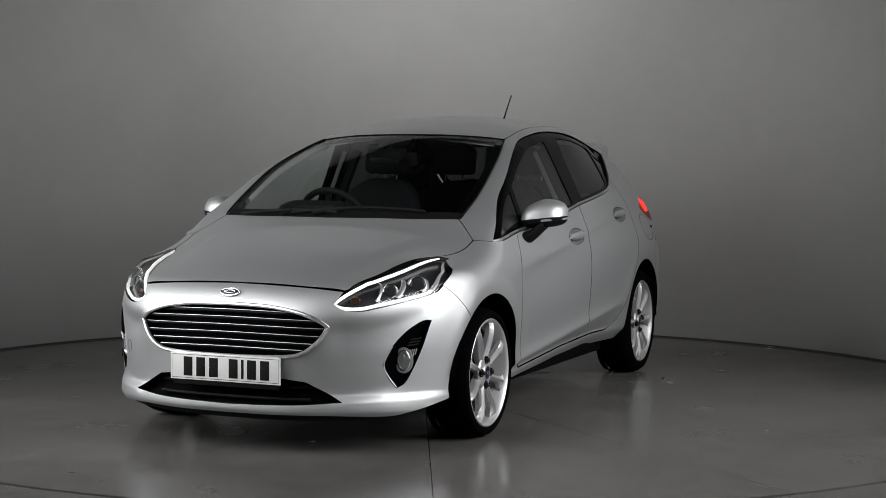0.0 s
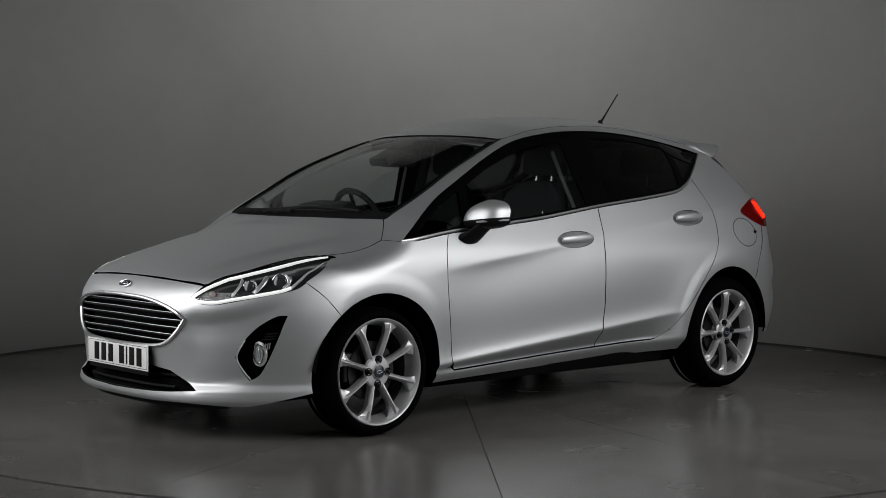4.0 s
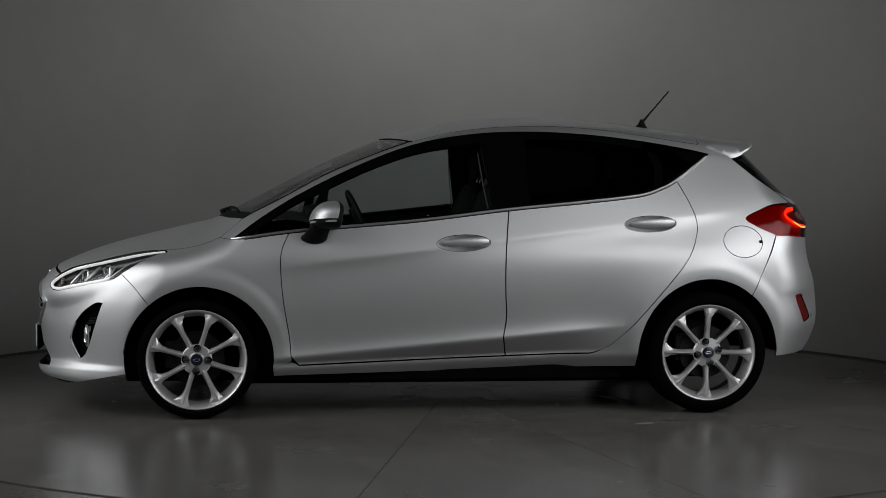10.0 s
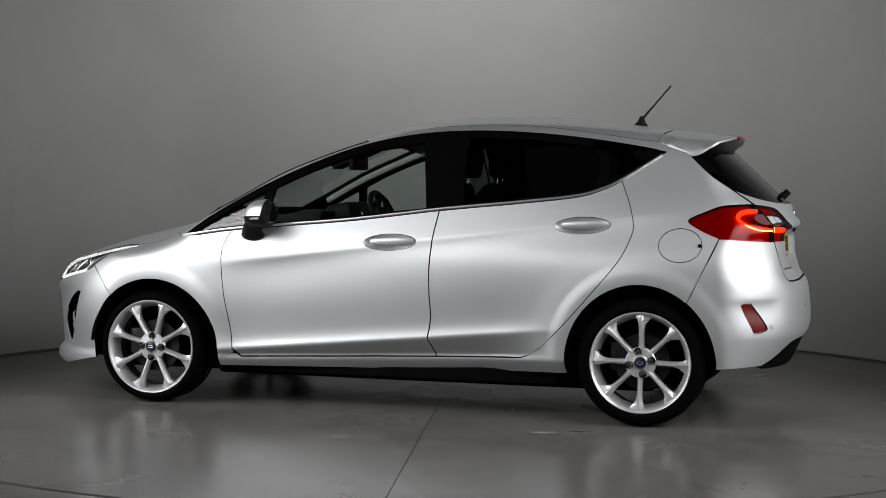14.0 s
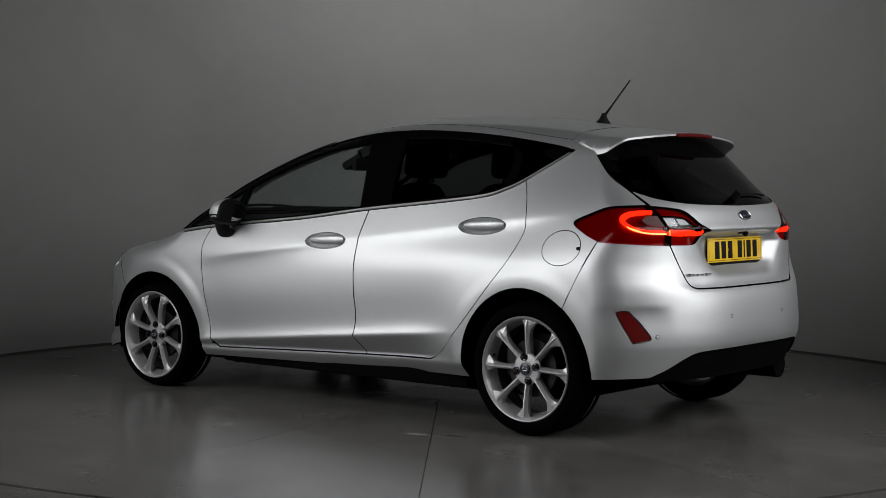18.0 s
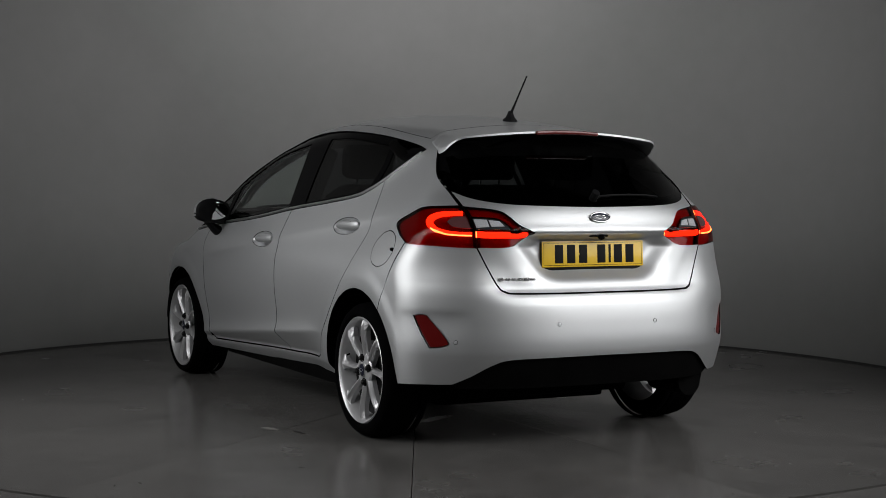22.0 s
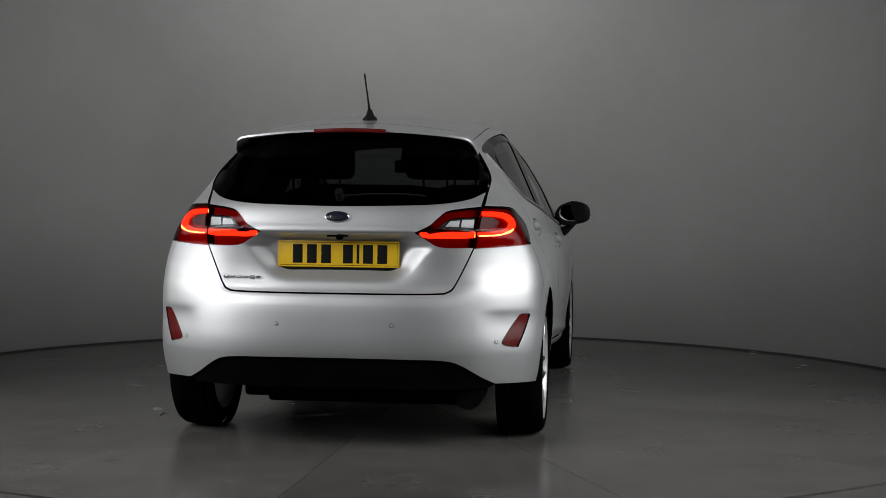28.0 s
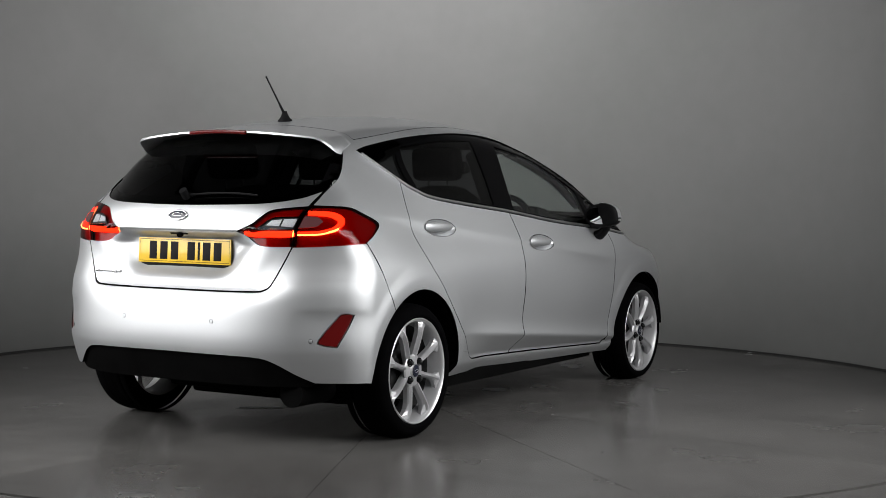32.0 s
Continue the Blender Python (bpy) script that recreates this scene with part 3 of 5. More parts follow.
HOOD_EDGE = [(1.44, 0.640), (1.36, 0.685), (1.25, 0.715), (1.144, 0.722)]
hood_edge = on_skin("top", smooth_line(HOOD_EDGE))
LAMP_TOP = [(1.970, 0.438), (1.902, 0.485), (1.746, 0.543), (1.60, 0.575), (1.50, 0.606), (1.44, 0.640), (1.395, 0.685), (1.392, 0.713)]
LAMP_LOW = [(1.418, 0.780), (1.48, 0.756), (1.536, 0.724), (1.600, 0.686), (1.652, 0.657), (1.78, 0.627), (1.872, 0.604), (1.916, 0.593), (1.946, 0.594), (1.962, 0.606), (1.966, 0.622)]
a0f = math.degrees(math.atan2((0.553 - 0.285) / ARCH_F[2], (1.478 - ARCH_F[0]) / ARCH_F[1]))
arch_f = arch(*ARCH_F, a0f, 180 + 8)
fender_top = seen_as("side", hood_edge)
panel("front_fender", "side", path([fender_top[-1], (1.087, 0.851)], [(1.087, 0.851), (0.95, 0.872), (0.814, 0.891)], FRONT_GAP, [(0.806, 0.295), (0.806, 0.27), (0.889, 0.236)], arch_f[::-1], NOSE_GAP[::-1],
                                     [(1.602, 0.689), (1.540, 0.726), (1.482, 0.759), (1.418, 0.783)], seen_as("side", on_skin("top", [(1.392, 0.713), (1.395, 0.685), (1.44, 0.640)])), fender_top), PAINT, car, mirror=True, step=0.011, gap=0.0011)

# bonnet, screen and roof
HOOD_FRONT = [(1.966, 0.0), (1.962, 0.14), (1.948, 0.324), (1.914, 0.471)]
HOOD_REAR_SIDE = [(1.144, 0.722), (1.105, 0.684), (1.07, 0.648), (1.036, 0.608)]
HOOD_BACK = [(1.036, 0.608), (1.104, 0.39), (1.142, 0.19), (1.153, 0.08), (1.155, 0.0)]
hood_half = path(HOOD_FRONT, [(1.914, 0.474), (1.90, 0.486)], LAMP_TOP[1:6], HOOD_EDGE, HOOD_REAR_SIDE, HOOD_BACK)
hood = hood_half + [(u, -v) for u, v in reversed(hood_half) if abs(v) > 1e-4]
panel("bonnet", "top", hood, PAINT, car, step=0.02, gap=0.0008)
SCREEN_SIDE = [(1.026, 0.615), (0.85, 0.621), (0.65, 0.607), (0.44, 0.572), (0.20, 0.512)]
SCREEN_TOP = [(0.20, 0.512), (0.262, 0.34), (0.305, 0.16), (0.318, 0.0)]
half = path([(1.140, 0.0), (1.138, 0.08), (1.127, 0.19), (1.09, 0.39), (1.026, 0.600)], [(1.026, 0.600), (1.018, 0.615)], SCREEN_SIDE[1:], SCREEN_TOP)
screen = half + [(u, -v) for u, v in reversed(half) if abs(v) > 1e-4]
ROOF_SIDE = [(0.20, 0.512), (0.0, 0.516), (-0.44, 0.520), (-0.9, 0.515), (-1.27, 0.505)]
half = path(SCREEN_TOP[::-1], ROOF_SIDE, [(-1.27, 0.505), (-1.285, 0.3), (-1.29, 0.0)])
roof = half + [(u, -v) for u, v in reversed(half) if abs(v) > 1e-4]
panel("roof", "top", roof, PAINT, car, step=0.025, gap=0.0012)

# side frame: pillars, rail and rear quarter in one pressing
TAILGATE_SIDE = [(-1.275, 1.375), (-1.345, 1.328), (-1.415, 1.275)] + turned("back", "side", [(0.611, 1.17), (0.612, 1.11), (0.604, 1.046)])
LAMP_OUT = turned("back", "side", [(0.604, 1.040)]) + [(-1.60, 1.031), (-1.52, 1.002), (-1.446, 0.962), (-1.505, 0.918), (-1.59, 0.882)]
screen_s = turned("top", "side", smooth_line(SCREEN_SIDE))
roof_s = turned("top", "side", smooth_line(ROOF_SIDE))
a1r = math.degrees(math.atan2((0.597 - 0.285) / ARCH_R[2], (-1.460 - ARCH_R[0]) / ARCH_R[1]))
arch_r = arch(*ARCH_R, 11, a1r)
FLAP = [(-1.417 + 0.10 * math.cos(radians(a)), 0.848 + 0.078 * math.sin(radians(a))) for a in range(0, 360, 12)]
rear_side = turned("top", "side", smooth_line(HOOD_REAR_SIDE))
frame_line = path([(1.087, 0.851), rear_side[0]], rear_side, [rear_side[-1], screen_s[0]], screen_s, roof_s, [roof_s[-1], TAILGATE_SIDE[0]], TAILGATE_SIDE, LAMP_OUT, TAIL_GAP,
                                   arch_r[::-1], [arch_r[0], (-0.757, 0.344)], REAR_GAP[2:], [(-1.118, 1.149), (-1.21, 1.212), (-1.295, 1.268)], DLO_TOP)
panel("side_frame", "side", frame_line, PAINT, car, holes=[FLAP], step=0.012, gap=0.0008, depth=0.007)
panel("side_frame", "side", frame_line, PAINT, car, step=0.012, flipped=True, gap=0.0010, depth=0.007)
panel("fuel_flap", "side", FLAP, PAINT, car, step=0.02, gap=0.0025)

# nose
GRILLE = [(0.0, 0.612), (0.19, 0.606), (0.32, 0.586), (0.40, 0.558), (0.438, 0.530)]
GRILLE_LOW = [(0.438, 0.530), (0.405, 0.475), (0.355, 0.430), (0.29, 0.409), (0.15, 0.402), (0.0, 0.400)]
grille = both(path(GRILLE, GRILLE_LOW))
FOG = path([(0.762, 0.548), (0.735, 0.545), (0.69, 0.505), (0.648, 0.445)], [(0.648, 0.445), (0.618, 0.372)], [(0.618, 0.372), (0.635, 0.315), (0.658, 0.274)], [(0.658, 0.274), (0.69, 0.305), (0.735, 0.428), (0.762, 0.548)])
INTAKE = both(path([(0.0, 0.322), (0.2, 0.318), (0.345, 0.302)], [(0.345, 0.302), (0.42, 0.262), (0.488, 0.225)], [(0.488, 0.225), (0.3, 0.211), (0.0, 0.203)]))
to_nose = lambda pts: turned("front", "nose", pts)
lamp_low = turned("side", "nose", smooth_line(LAMP_LOW[3:]))
lamp_in = turned("top", "nose", [(1.914, 0.474)])[0]
fg, itk, gr = to_nose(FOG), to_nose(INTAKE), to_nose(grille)
half = path(to_nose([(0.0, 0.694), (0.14, 0.691), (0.324, 0.683), (0.470, 0.670)]), [lamp_in, lamp_low[-1]], lamp_low[::-1], turned("side", "nose", NOSE_GAP),
            turned("side", "nose", arch(*ARCH_F, a0f, -12, 10)), to_nose([(0.775, 0.200), (0.70, 0.172), (0.63, 0.160), (0.44, 0.168), (0.187, 0.165), (0.0, 0.164)]))
panel("front_bumper", "nose", both(half), PAINT, car, holes=[gr, itk, fg, [(-u, v) for u, v in fg]], step=0.014, depth=0.02, gap=0.0013)

# tail
GLASS_LOW = [(0.0, 1.036), (0.224, 1.040), (0.42, 1.048), (0.537, 1.068), (0.602, 1.100)]
GATE_SIDE = [(0.60, 1.090), (0.592, 1.042)]
INNER_LAMP = [(0.592, 1.036), (0.468, 1.020), (0.425, 0.992), (0.39, 0.958), (0.330, 0.928), (0.38, 0.895), (0.437, 0.868), (0.568, 0.866)]
GATE_LOW = [(0.568, 0.862), (0.535, 0.79), (0.492, 0.705), (0.465, 0.683), (0.42, 0.676), (0.2, 0.674), (0.0, 0.674)]
gate = both(path(GLASS_LOW, [(0.602, 1.100), (0.600, 1.088)], GATE_SIDE, INNER_LAMP[:5], INNER_LAMP[4:], GATE_LOW))


def plate_recess(p, n):
    """The hollow of the boot lid that holds the plate, its sides running up to the lamps."""
    y, z = np.abs(p[:, 1]), p[:, 2]
    side = np.interp(z, [0.74, 0.865, 0.915], [0.30, 0.415, 0.35])
    deep = 0.037 * ease(z, 0.715, 0.785) * (1 - ease(z, 0.893, 0.916)) * (1 - ease(y, side - 0.12, side))
    return p + np.array([1.0, 0, 0]) * deep[:, None]


panel("tailgate", "back", gate, PAINT, car, step=0.010, gap=0.0014, depth=0.009, shape=plate_recess)
lamp_low_r = turned("back", "tail", [(0.568, 0.864), (0.66, 0.868), (0.72, 0.872)])
low_edge = [(0.0, 0.404), (0.30, 0.402), (0.46, 0.396), (0.53, 0.372), (0.60, 0.325), (0.66, 0.290)]
low_r = turned("back", "tail", smooth_line(low_edge))
half = path(turned("back", "tail", [(0.0, 0.6705), (0.2, 0.6705), (0.42, 0.6725), (0.467, 0.6795), (0.4945, 0.7035), (0.5372, 0.79), (0.570, 0.862)]), lamp_low_r, [lamp_low_r[-1], turned("side", "tail", TAIL_GAP[:1])[0]],
            turned("side", "tail", TAIL_GAP), turned("side", "tail", arch(*ARCH_R, a1r, 181, 8)), [turned("side", "tail", [(-1.592, 0.281)])[0], turned("side", "tail", [(-1.65, 0.285)])[0], low_r[-1]], low_r[::-1])
REFL = path([(0.799, 0.580), (0.782, 0.586), (0.761, 0.583)], [(0.761, 0.583), (0.725, 0.532), (0.694, 0.478)], [(0.694, 0.478), (0.692, 0.464), (0.703, 0.457), (0.727, 0.450), (0.754, 0.447)], [(0.754, 0.447), (0.779, 0.512), (0.799, 0.580)])
refl = turned("back", "tail", REFL)
panel("rear_bumper", "tail", both(half), PAINT, car, holes=[refl, [(-u, v) for u, v in refl]], step=0.012, depth=0.009)
panel("reflector_surround", "tail", refl, PAINT, car, lift=-0.014, gap=-0.003, mirror=True, label="silver recess round the reflector")
panel("reflector", "tail", refl, RED_PLASTIC, car, lift=-0.003, gap=0.0025, mirror=True, label="red bumper reflector")
diff = both(path(low_r, [low_r[-1], turned("back", "tail", [(0.64, 0.275)])[0]], turned("back", "tail", [(0.64, 0.275), (0.5, 0.272), (0.0, 0.272)])))
panel("diffuser", "tail", diff, UNDER, car, lift=-0.012, gap=-0.006, label="grained black lower bumper")

# glass
panel("windscreen", "top", screen, SCREEN_GLASS, car, lift=-0.004, gap=0.0, step=0.05, depth=0, label="clear laminated windscreen")

F_QUARTER = path([(1.02, 0.872), (0.85, 0.897), (0.70, 0.912)], [(0.70, 0.912), (0.665, 1.085)], [(0.665, 1.085), (0.80, 1.025), (0.92, 0.945), (1.02, 0.872)])
F_GLASS = path([(0.655, 0.916), (0.30, 0.949), (-0.185, 1.003)], [(-0.185, 1.003), (-0.155, 1.18), (-0.13, 1.335)], [(-0.13, 1.335), (0.17, 1.288), (0.42, 1.20), (0.625, 1.103)], [(0.625, 1.103), (0.655, 0.916)])
R_GLASS = path([(-0.36, 1.026), (-0.65, 1.056), (-0.90, 1.084), (-1.00, 1.110)], [(-1.00, 1.110), (-1.015, 1.22), (-0.985, 1.312)], [(-0.985, 1.312), (-0.65, 1.350), (-0.35, 1.355)], [(-0.35, 1.355), (-0.345, 1.19), (-0.36, 1.026)])
Q_GLASS = path([(-1.045, 1.132), (-1.12, 1.172), (-1.27, 1.268)], [(-1.27, 1.268), (-1.15, 1.294), (-1.02, 1.310)], [(-1.02, 1.310), (-1.05, 1.22), (-1.045, 1.132)])
dlo = path(DLO_BOTTOM, [(-1.295, 1.268), (-1.314, 1.283)], DLO_TOP)
panel("window_frame", "side", dlo, BLACK_GLOSS, car, holes=[F_QUARTER, F_GLASS, R_GLASS, Q_GLASS], lift=-0.006, gap=-0.004, step=0.025, mirror=True, label="gloss black window frame and pillars")
panel("side_window", "side", F_QUARTER, SIDE_GLASS, car, lift=-0.009, gap=-0.004, step=0.025, depth=0, mirror=True)
panel("side_window", "side", F_GLASS, SIDE_GLASS, car, lift=-0.010, gap=-0.004, step=0.025, depth=0, mirror=True)
panel("side_window", "side", R_GLASS, TINT_GLASS, car, lift=-0.010, gap=-0.004, step=0.025, depth=0, mirror=True, label="dark privacy glass")
panel("side_window", "side", Q_GLASS, TINT_GLASS, car, lift=-0.009, gap=-0.004, step=0.025, depth=0, mirror=True, label="dark privacy glass")
line = on_skin("side", smooth_line(DLO_BOTTOM, 8), 0.002)
for s in (1, -1):
    part("window_trim", tube(line * np.array([1, s, 1]), 0.0065, 8), SATIN, car, "chrome strip under the side windows")
    part("window_seal", tube((line - np.array([0, 0, 0.0095])) * np.array([1, s, 1]), 0.0035, 6), BLACK_PLASTIC, car, "black seal under the chrome strip")
GLASS_SIDE = [(0.602, 1.100), (0.606, 1.16), (0.590, 1.25), (0.560, 1.325), (0.50, 1.358)]
rear_glass = both(path(GLASS_LOW, GLASS_SIDE, [(0.50, 1.358), (0.25, 1.366), (0.0, 1.368)]))
panel("rear_window", "back", rear_glass, TINT_GLASS, car, lift=-0.004, gap=-0.003, step=0.05, depth=0.0, label="dark privacy glass")

# spoiler over the rear window
half = path([(-1.295, 0.0), (-1.29, 0.3), (-1.275, 0.505)], [(-1.275, 0.505), (-1.32, 0.524), (-1.38, 0.539), (-1.43, 0.549)], [(-1.43, 0.549), (-1.50, 0.538), (-1.558, 0.500), (-1.600, 0.33), (-1.617, 0.0)])
spoil = half + [(u, -v) for u, v in reversed(half) if abs(v) > 1e-4]


def spoiler():
    """The roof's blade, carried on past the rear window, with its underside."""
    lp = dense(shrunk(spoil, 0.002), 0.02)
    lo, hi = np.min(lp, 0), np.max(lp, 0)
    gu, gv = np.meshgrid(np.arange(lo[0], hi[0], 0.02), np.arange(lo[1], hi[1], 0.02))
    grid = np.stack([gu.ravel(), gv.ravel()], 1)
    grid = grid[inside(shrunk(lp, 0.009), grid)]
    from mathutils.geometry import delaunay_2d_cdt
    verts = lp + [tuple(g) for g in grid]
    vo, _, fo, *_ = delaunay_2d_cdt([Vector(v) for v in verts], [(i, (i + 1) % len(lp)) for i in range(len(lp))], [], 0, 1e-6)
    uv = np.array([tuple(v) for v in vo])
    tri = np.array([f for f in fo if len(f) == 3])
    tri = tri[inside(lp, uv[tri].mean(1))]
    x, y = uv[:, 0], uv[:, 1]
    side = np.abs(y)
    z = TOP(x + 0.10 * y * y) - (0.21 - 0.05 * ease(-x, 1.38, 1.60)) * y * y - 1.15 * soft(side - 0.503, 0.010) * ease(-x, 1.27, 1.34) * (1 - ease(-x, 1.45, 1.62))
    z = np.where(x > -1.33, np.minimum(z, on_skin("top", np.stack([np.maximum(x, -1.33), y], 1))[:, 2] + 0.001), z)
    under = z - 0.009 - 0.010 * ease(-x, 1.30, 1.40) * (1 - ease(-x, 1.41, 1.56))
    n = len(uv)
    up = np.stack([x, y, z], 1)
    p = np.vstack([up, np.stack([x, y, under], 1)])
    a = np.cross(up[tri[:, 1]] - up[tri[:, 0]], up[tri[:, 2]] - up[tri[:, 0]])[:, 2] < 0
    tri[a] = tri[a][:, ::-1]
    faces = [tuple(f) for f in tri] + [tuple(f[::-1] + n) for f in tri]
    edge = {(f[i], f[(i + 1) % 3]) for f in tri for i in range(3)}
    faces += [(b, a, a + n, b + n) for a, b in edge if (b, a) not in edge]
    ob = mesh_part("spoiler", p, faces, PAINT, car)
    ob.data.set_sharp_from_angle(angle=radians(40))
    return ob


spoiler()
part("brake_light", tube([(-1.613 + 0.06 * (y / 0.5) ** 2 * 0.1, y, 1.362 - 0.21 * y * y) for y in np.linspace(-0.158, 0.158, 9)], 0.0085, 8, flat=1.1), RED_PLASTIC, car, "red high-level brake light")

# ---- wheels ----


def spoke_mesh():
    """One spoke: a narrow ridge with a low web that fans out to one side where it meets the rim."""
    bm = bmesh.new()
    rows = []
    for r, left, right, front, ridge in ((0.040, 0.019, 0.019, -0.002, 0.000), (0.070, 0.0135, 0.0135, -0.003, 0.005), (0.110, 0.0115, 0.0115, 0.002, 0.007), (0.150, 0.012, 0.012, 0.008, 0.007), (0.176, 0.0135, 0.017, 0.011, 0.006),
                                         (0.196, 0.018, 0.031, 0.012, 0.004), (0.212, 0.026, 0.047, 0.011, 0.001), (0.224, 0.031, 0.055, 0.009, -0.001)):
        w = min(left, 0.012)
        sec = [(-left, front - 0.032), (-left, front - 0.011), (-w * 0.75, front - 0.004), (-0.0025, front + ridge), (0.003, front + ridge), (w * 0.8, front - 0.004), (right, front - 0.014), (right, front - 0.034)]
        rows.append([bm.verts.new((r, c, d)) for c, d in sec])
    for a, b in zip(rows, rows[1:]):
        for i in range(8):
            bm.faces.new((a[i], a[(i + 1) % 8], b[(i + 1) % 8], b[i]))
    bm.faces.new(rows[-1])
    bm.faces.new(rows[0][::-1])
    return bm


def wheel(name, x, y, side, turn, radius):
    """Wheel with its outer face at y = 0 of its own space, looking along +y, then set on its hub."""
    hub = new(name)
    hub.parent = car
    k = radius - 0.303
    prof = [(0.222, -0.19), (0.272 + k, -0.188), (0.292 + k, -0.170), (0.301 + k, -0.14), (0.303 + k, -0.10), (0.302 + k, -0.05), (0.296 + k, -0.022), (0.282 + k * 0.7, -0.004), (0.264 + k * 0.4, 0.003), (0.250, 0.003), (0.240, -0.004), (0.234, -0.012), (0.228, -0.03)]
    part("tyre", lathe(prof, 72), RUBBER, hub, "black low-profile tyre")
    treads = bmesh.new()
    for a in (-0.165, -0.125, -0.085, -0.045):
        lathe([(0.2995 + k, a - 0.004), (0.3030 + k, a - 0.016), (0.3030 + k, a - 0.028), (0.2995 + k, a - 0.036)], 72, bm=treads)
    part("tread", treads, RUBBER, hub)
    # Deep part of the alloy rim, coloured near-black for the shade behind the spokes.
    part("rim_barrel", lathe([(0.222, -0.19), (0.208, -0.16), (0.200, -0.10), (0.202, -0.075)], 72), BARREL, hub, "inner rim with shade in its dark colour")
    part("rim", lathe([(0.202, -0.075), (0.209, -0.050), (0.2165, -0.028), (0.222, -0.014), (0.228, -0.005), (0.2335, -0.002), (0.2375, -0.006), (0.236, -0.014), (0.228, -0.03)], 72), ALLOY, hub, "silver alloy rim")
    part("hub_centre", lathe([(0.0, -0.052), (0.050, -0.052), (0.068, -0.042), (0.073, -0.030), (0.066, -0.023), (0.036, -0.020), (0.032, -0.016), (0.0, -0.014)], 40), ALLOY, hub)
    part("centre_cap", lathe([(0.0, -0.009), (0.020, -0.0095), (0.0265, -0.012), (0.0275, -0.018)], 32), BADGE_BLUE, hub, "dark blue centre cap")
    part("cap_ring", lathe([(0.0275, -0.016), (0.029, -0.0115), (0.0305, -0.016)], 32), ALLOY, hub)
    part("cap_mark", oval_ring((0, -0.0085, 0), (0, 1, 0), 0.015, 0.006, 0.0010, 24), REFLECTOR, hub)
    first = None
    for n in range(8):
        m = Matrix.Rotation(radians(turn + 45 * n), 4, "Y") @ Matrix(((1, 0, 0, 0), (0, 0, 1, -0.022), (0, 1, 0, 0), (0, 0, 0, 1)))
        if first is None:
            first = sp = part("spoke", spoke_mesh(), ALLOY, hub, smooth=False)
        else:
            sp = new("spoke", first.data)
            sp.parent = hub
        sp.matrix_basis = m
    nut = None
    for n in range(4):
        a = radians(turn + 14 + 90 * n)
        at = Matrix.Translation((0.054 * math.cos(a), 0, -0.054 * math.sin(a)))
        if nut is None:
            nut = part("wheel_nut", lathe([(0.0100, -0.024), (0.0100, -0.008), (0.0085, -0.005), (0.0060, -0.0035), (0.0, -0.003)], 12), DISC, hub, "dark steel wheel nut")
            pocket = part("nut_pocket", lathe([(0.0180, -0.024), (0.0175, -0.0155), (0.0160, -0.0150), (0.0145, -0.022), (0.0, -0.022)], 20), BLACK_PLASTIC, hub, "dark nut recess")
            n0, s0 = nut, pocket
        else:
            nut, pocket = new("wheel_nut", n0.data), new("nut_pocket", s0.data)
            nut.parent = pocket.parent = hub
        nut.matrix_basis = pocket.matrix_basis = at
    part("brake_disc", lathe([(0.06, -0.085), (0.062, -0.070), (0.13, -0.070), (0.131, -0.09), (0.06, -0.092)], 48), DISC, hub, "dull iron brake disc")
    part("brake_caliper", box((0.07, 0.06, 0.13), (0.115, -0.105, 0.02), 0.012), DISC, hub)
    part("valve", tube([(0.195, -0.04, 0.05), (0.185, -0.025, 0.047)], 0.004, 6), RUBBER, hub)
    hub.matrix_basis = Matrix.Translation((x, y * side, radius + 0.0005)) @ (Matrix() if side > 0 else Matrix.Rotation(math.pi, 4, "Z"))
    return tagged(hub, label="silver eight-spoke alloy wheel with a black tyre")


def oval_ring(centre, normal, across, up, radius, steps=40):
    c, n = Vector(centre), Vector(normal).normalized()
    side = Vector((0, 0, 1)).cross(n).normalized()
    top = n.cross(side)
    return tube([c + side * across * math.cos(2 * math.pi * i / steps) + top * up * math.sin(2 * math.pi * i / steps) for i in range(steps)], radius, 8, closed=True)


wheel("wheel", AXLE_F + 0.002, 0.852, 1, 73, 0.2835)
wheel("wheel", AXLE_R + 0.004, 0.840, 1, -1, 0.3005)
wheel("wheel", AXLE_F + 0.002, 0.852, -1, 12, 0.2835)
wheel("wheel", AXLE_R + 0.004, 0.840, -1, 30, 0.3005)

# underbody and wheel wells
part("underbody", box((2.9, 1.10, 0.27), (0.15, 0, 0.28), 0.02), UNDER, car, "matt black floor pan")
part("floor_side", box((1.66, 1.44, 0.18), (0.0, 0, 0.255), 0.02), UNDER, car)
# Box added low under the floor pan to keep light off the floor.
part("underfloor_light_block", box((2.30, 0.90, 0.10), (-0.1, 0, 0.165), 0.02), UNDER, car)
part("rear_crossmember", box((0.50, 1.08, 0.30), (-1.58, 0, 0.46), 0.02), UNDER, car)
part("engine_undertray", box((0.60, 1.08, 0.40), (1.60, 0, 0.39), 0.02), UNDER, car)
for ax, rx, rz in (ARCH_F, ARCH_R):
    for s in (1, -1):
        bm = bmesh.new()
        rings = []
        for y in (0.832, 0.56):
            rings.append([bm.verts.new((p[0], y * s, p[1])) for p in arch(ax, rx + 0.004, rz + 0.004, 3, 177, 28)])
        for i in range(28):
            bm.faces.new((rings[0][i], rings[0][i + 1], rings[1][i + 1], rings[1][i]))
        bm.faces.new(rings[1])
        part("wheel_well", bm, UNDER, car, "black wheel arch liner", smooth=False)

# ---- studio ----
TABLE_R, WALL_R = 3.03, 3.16


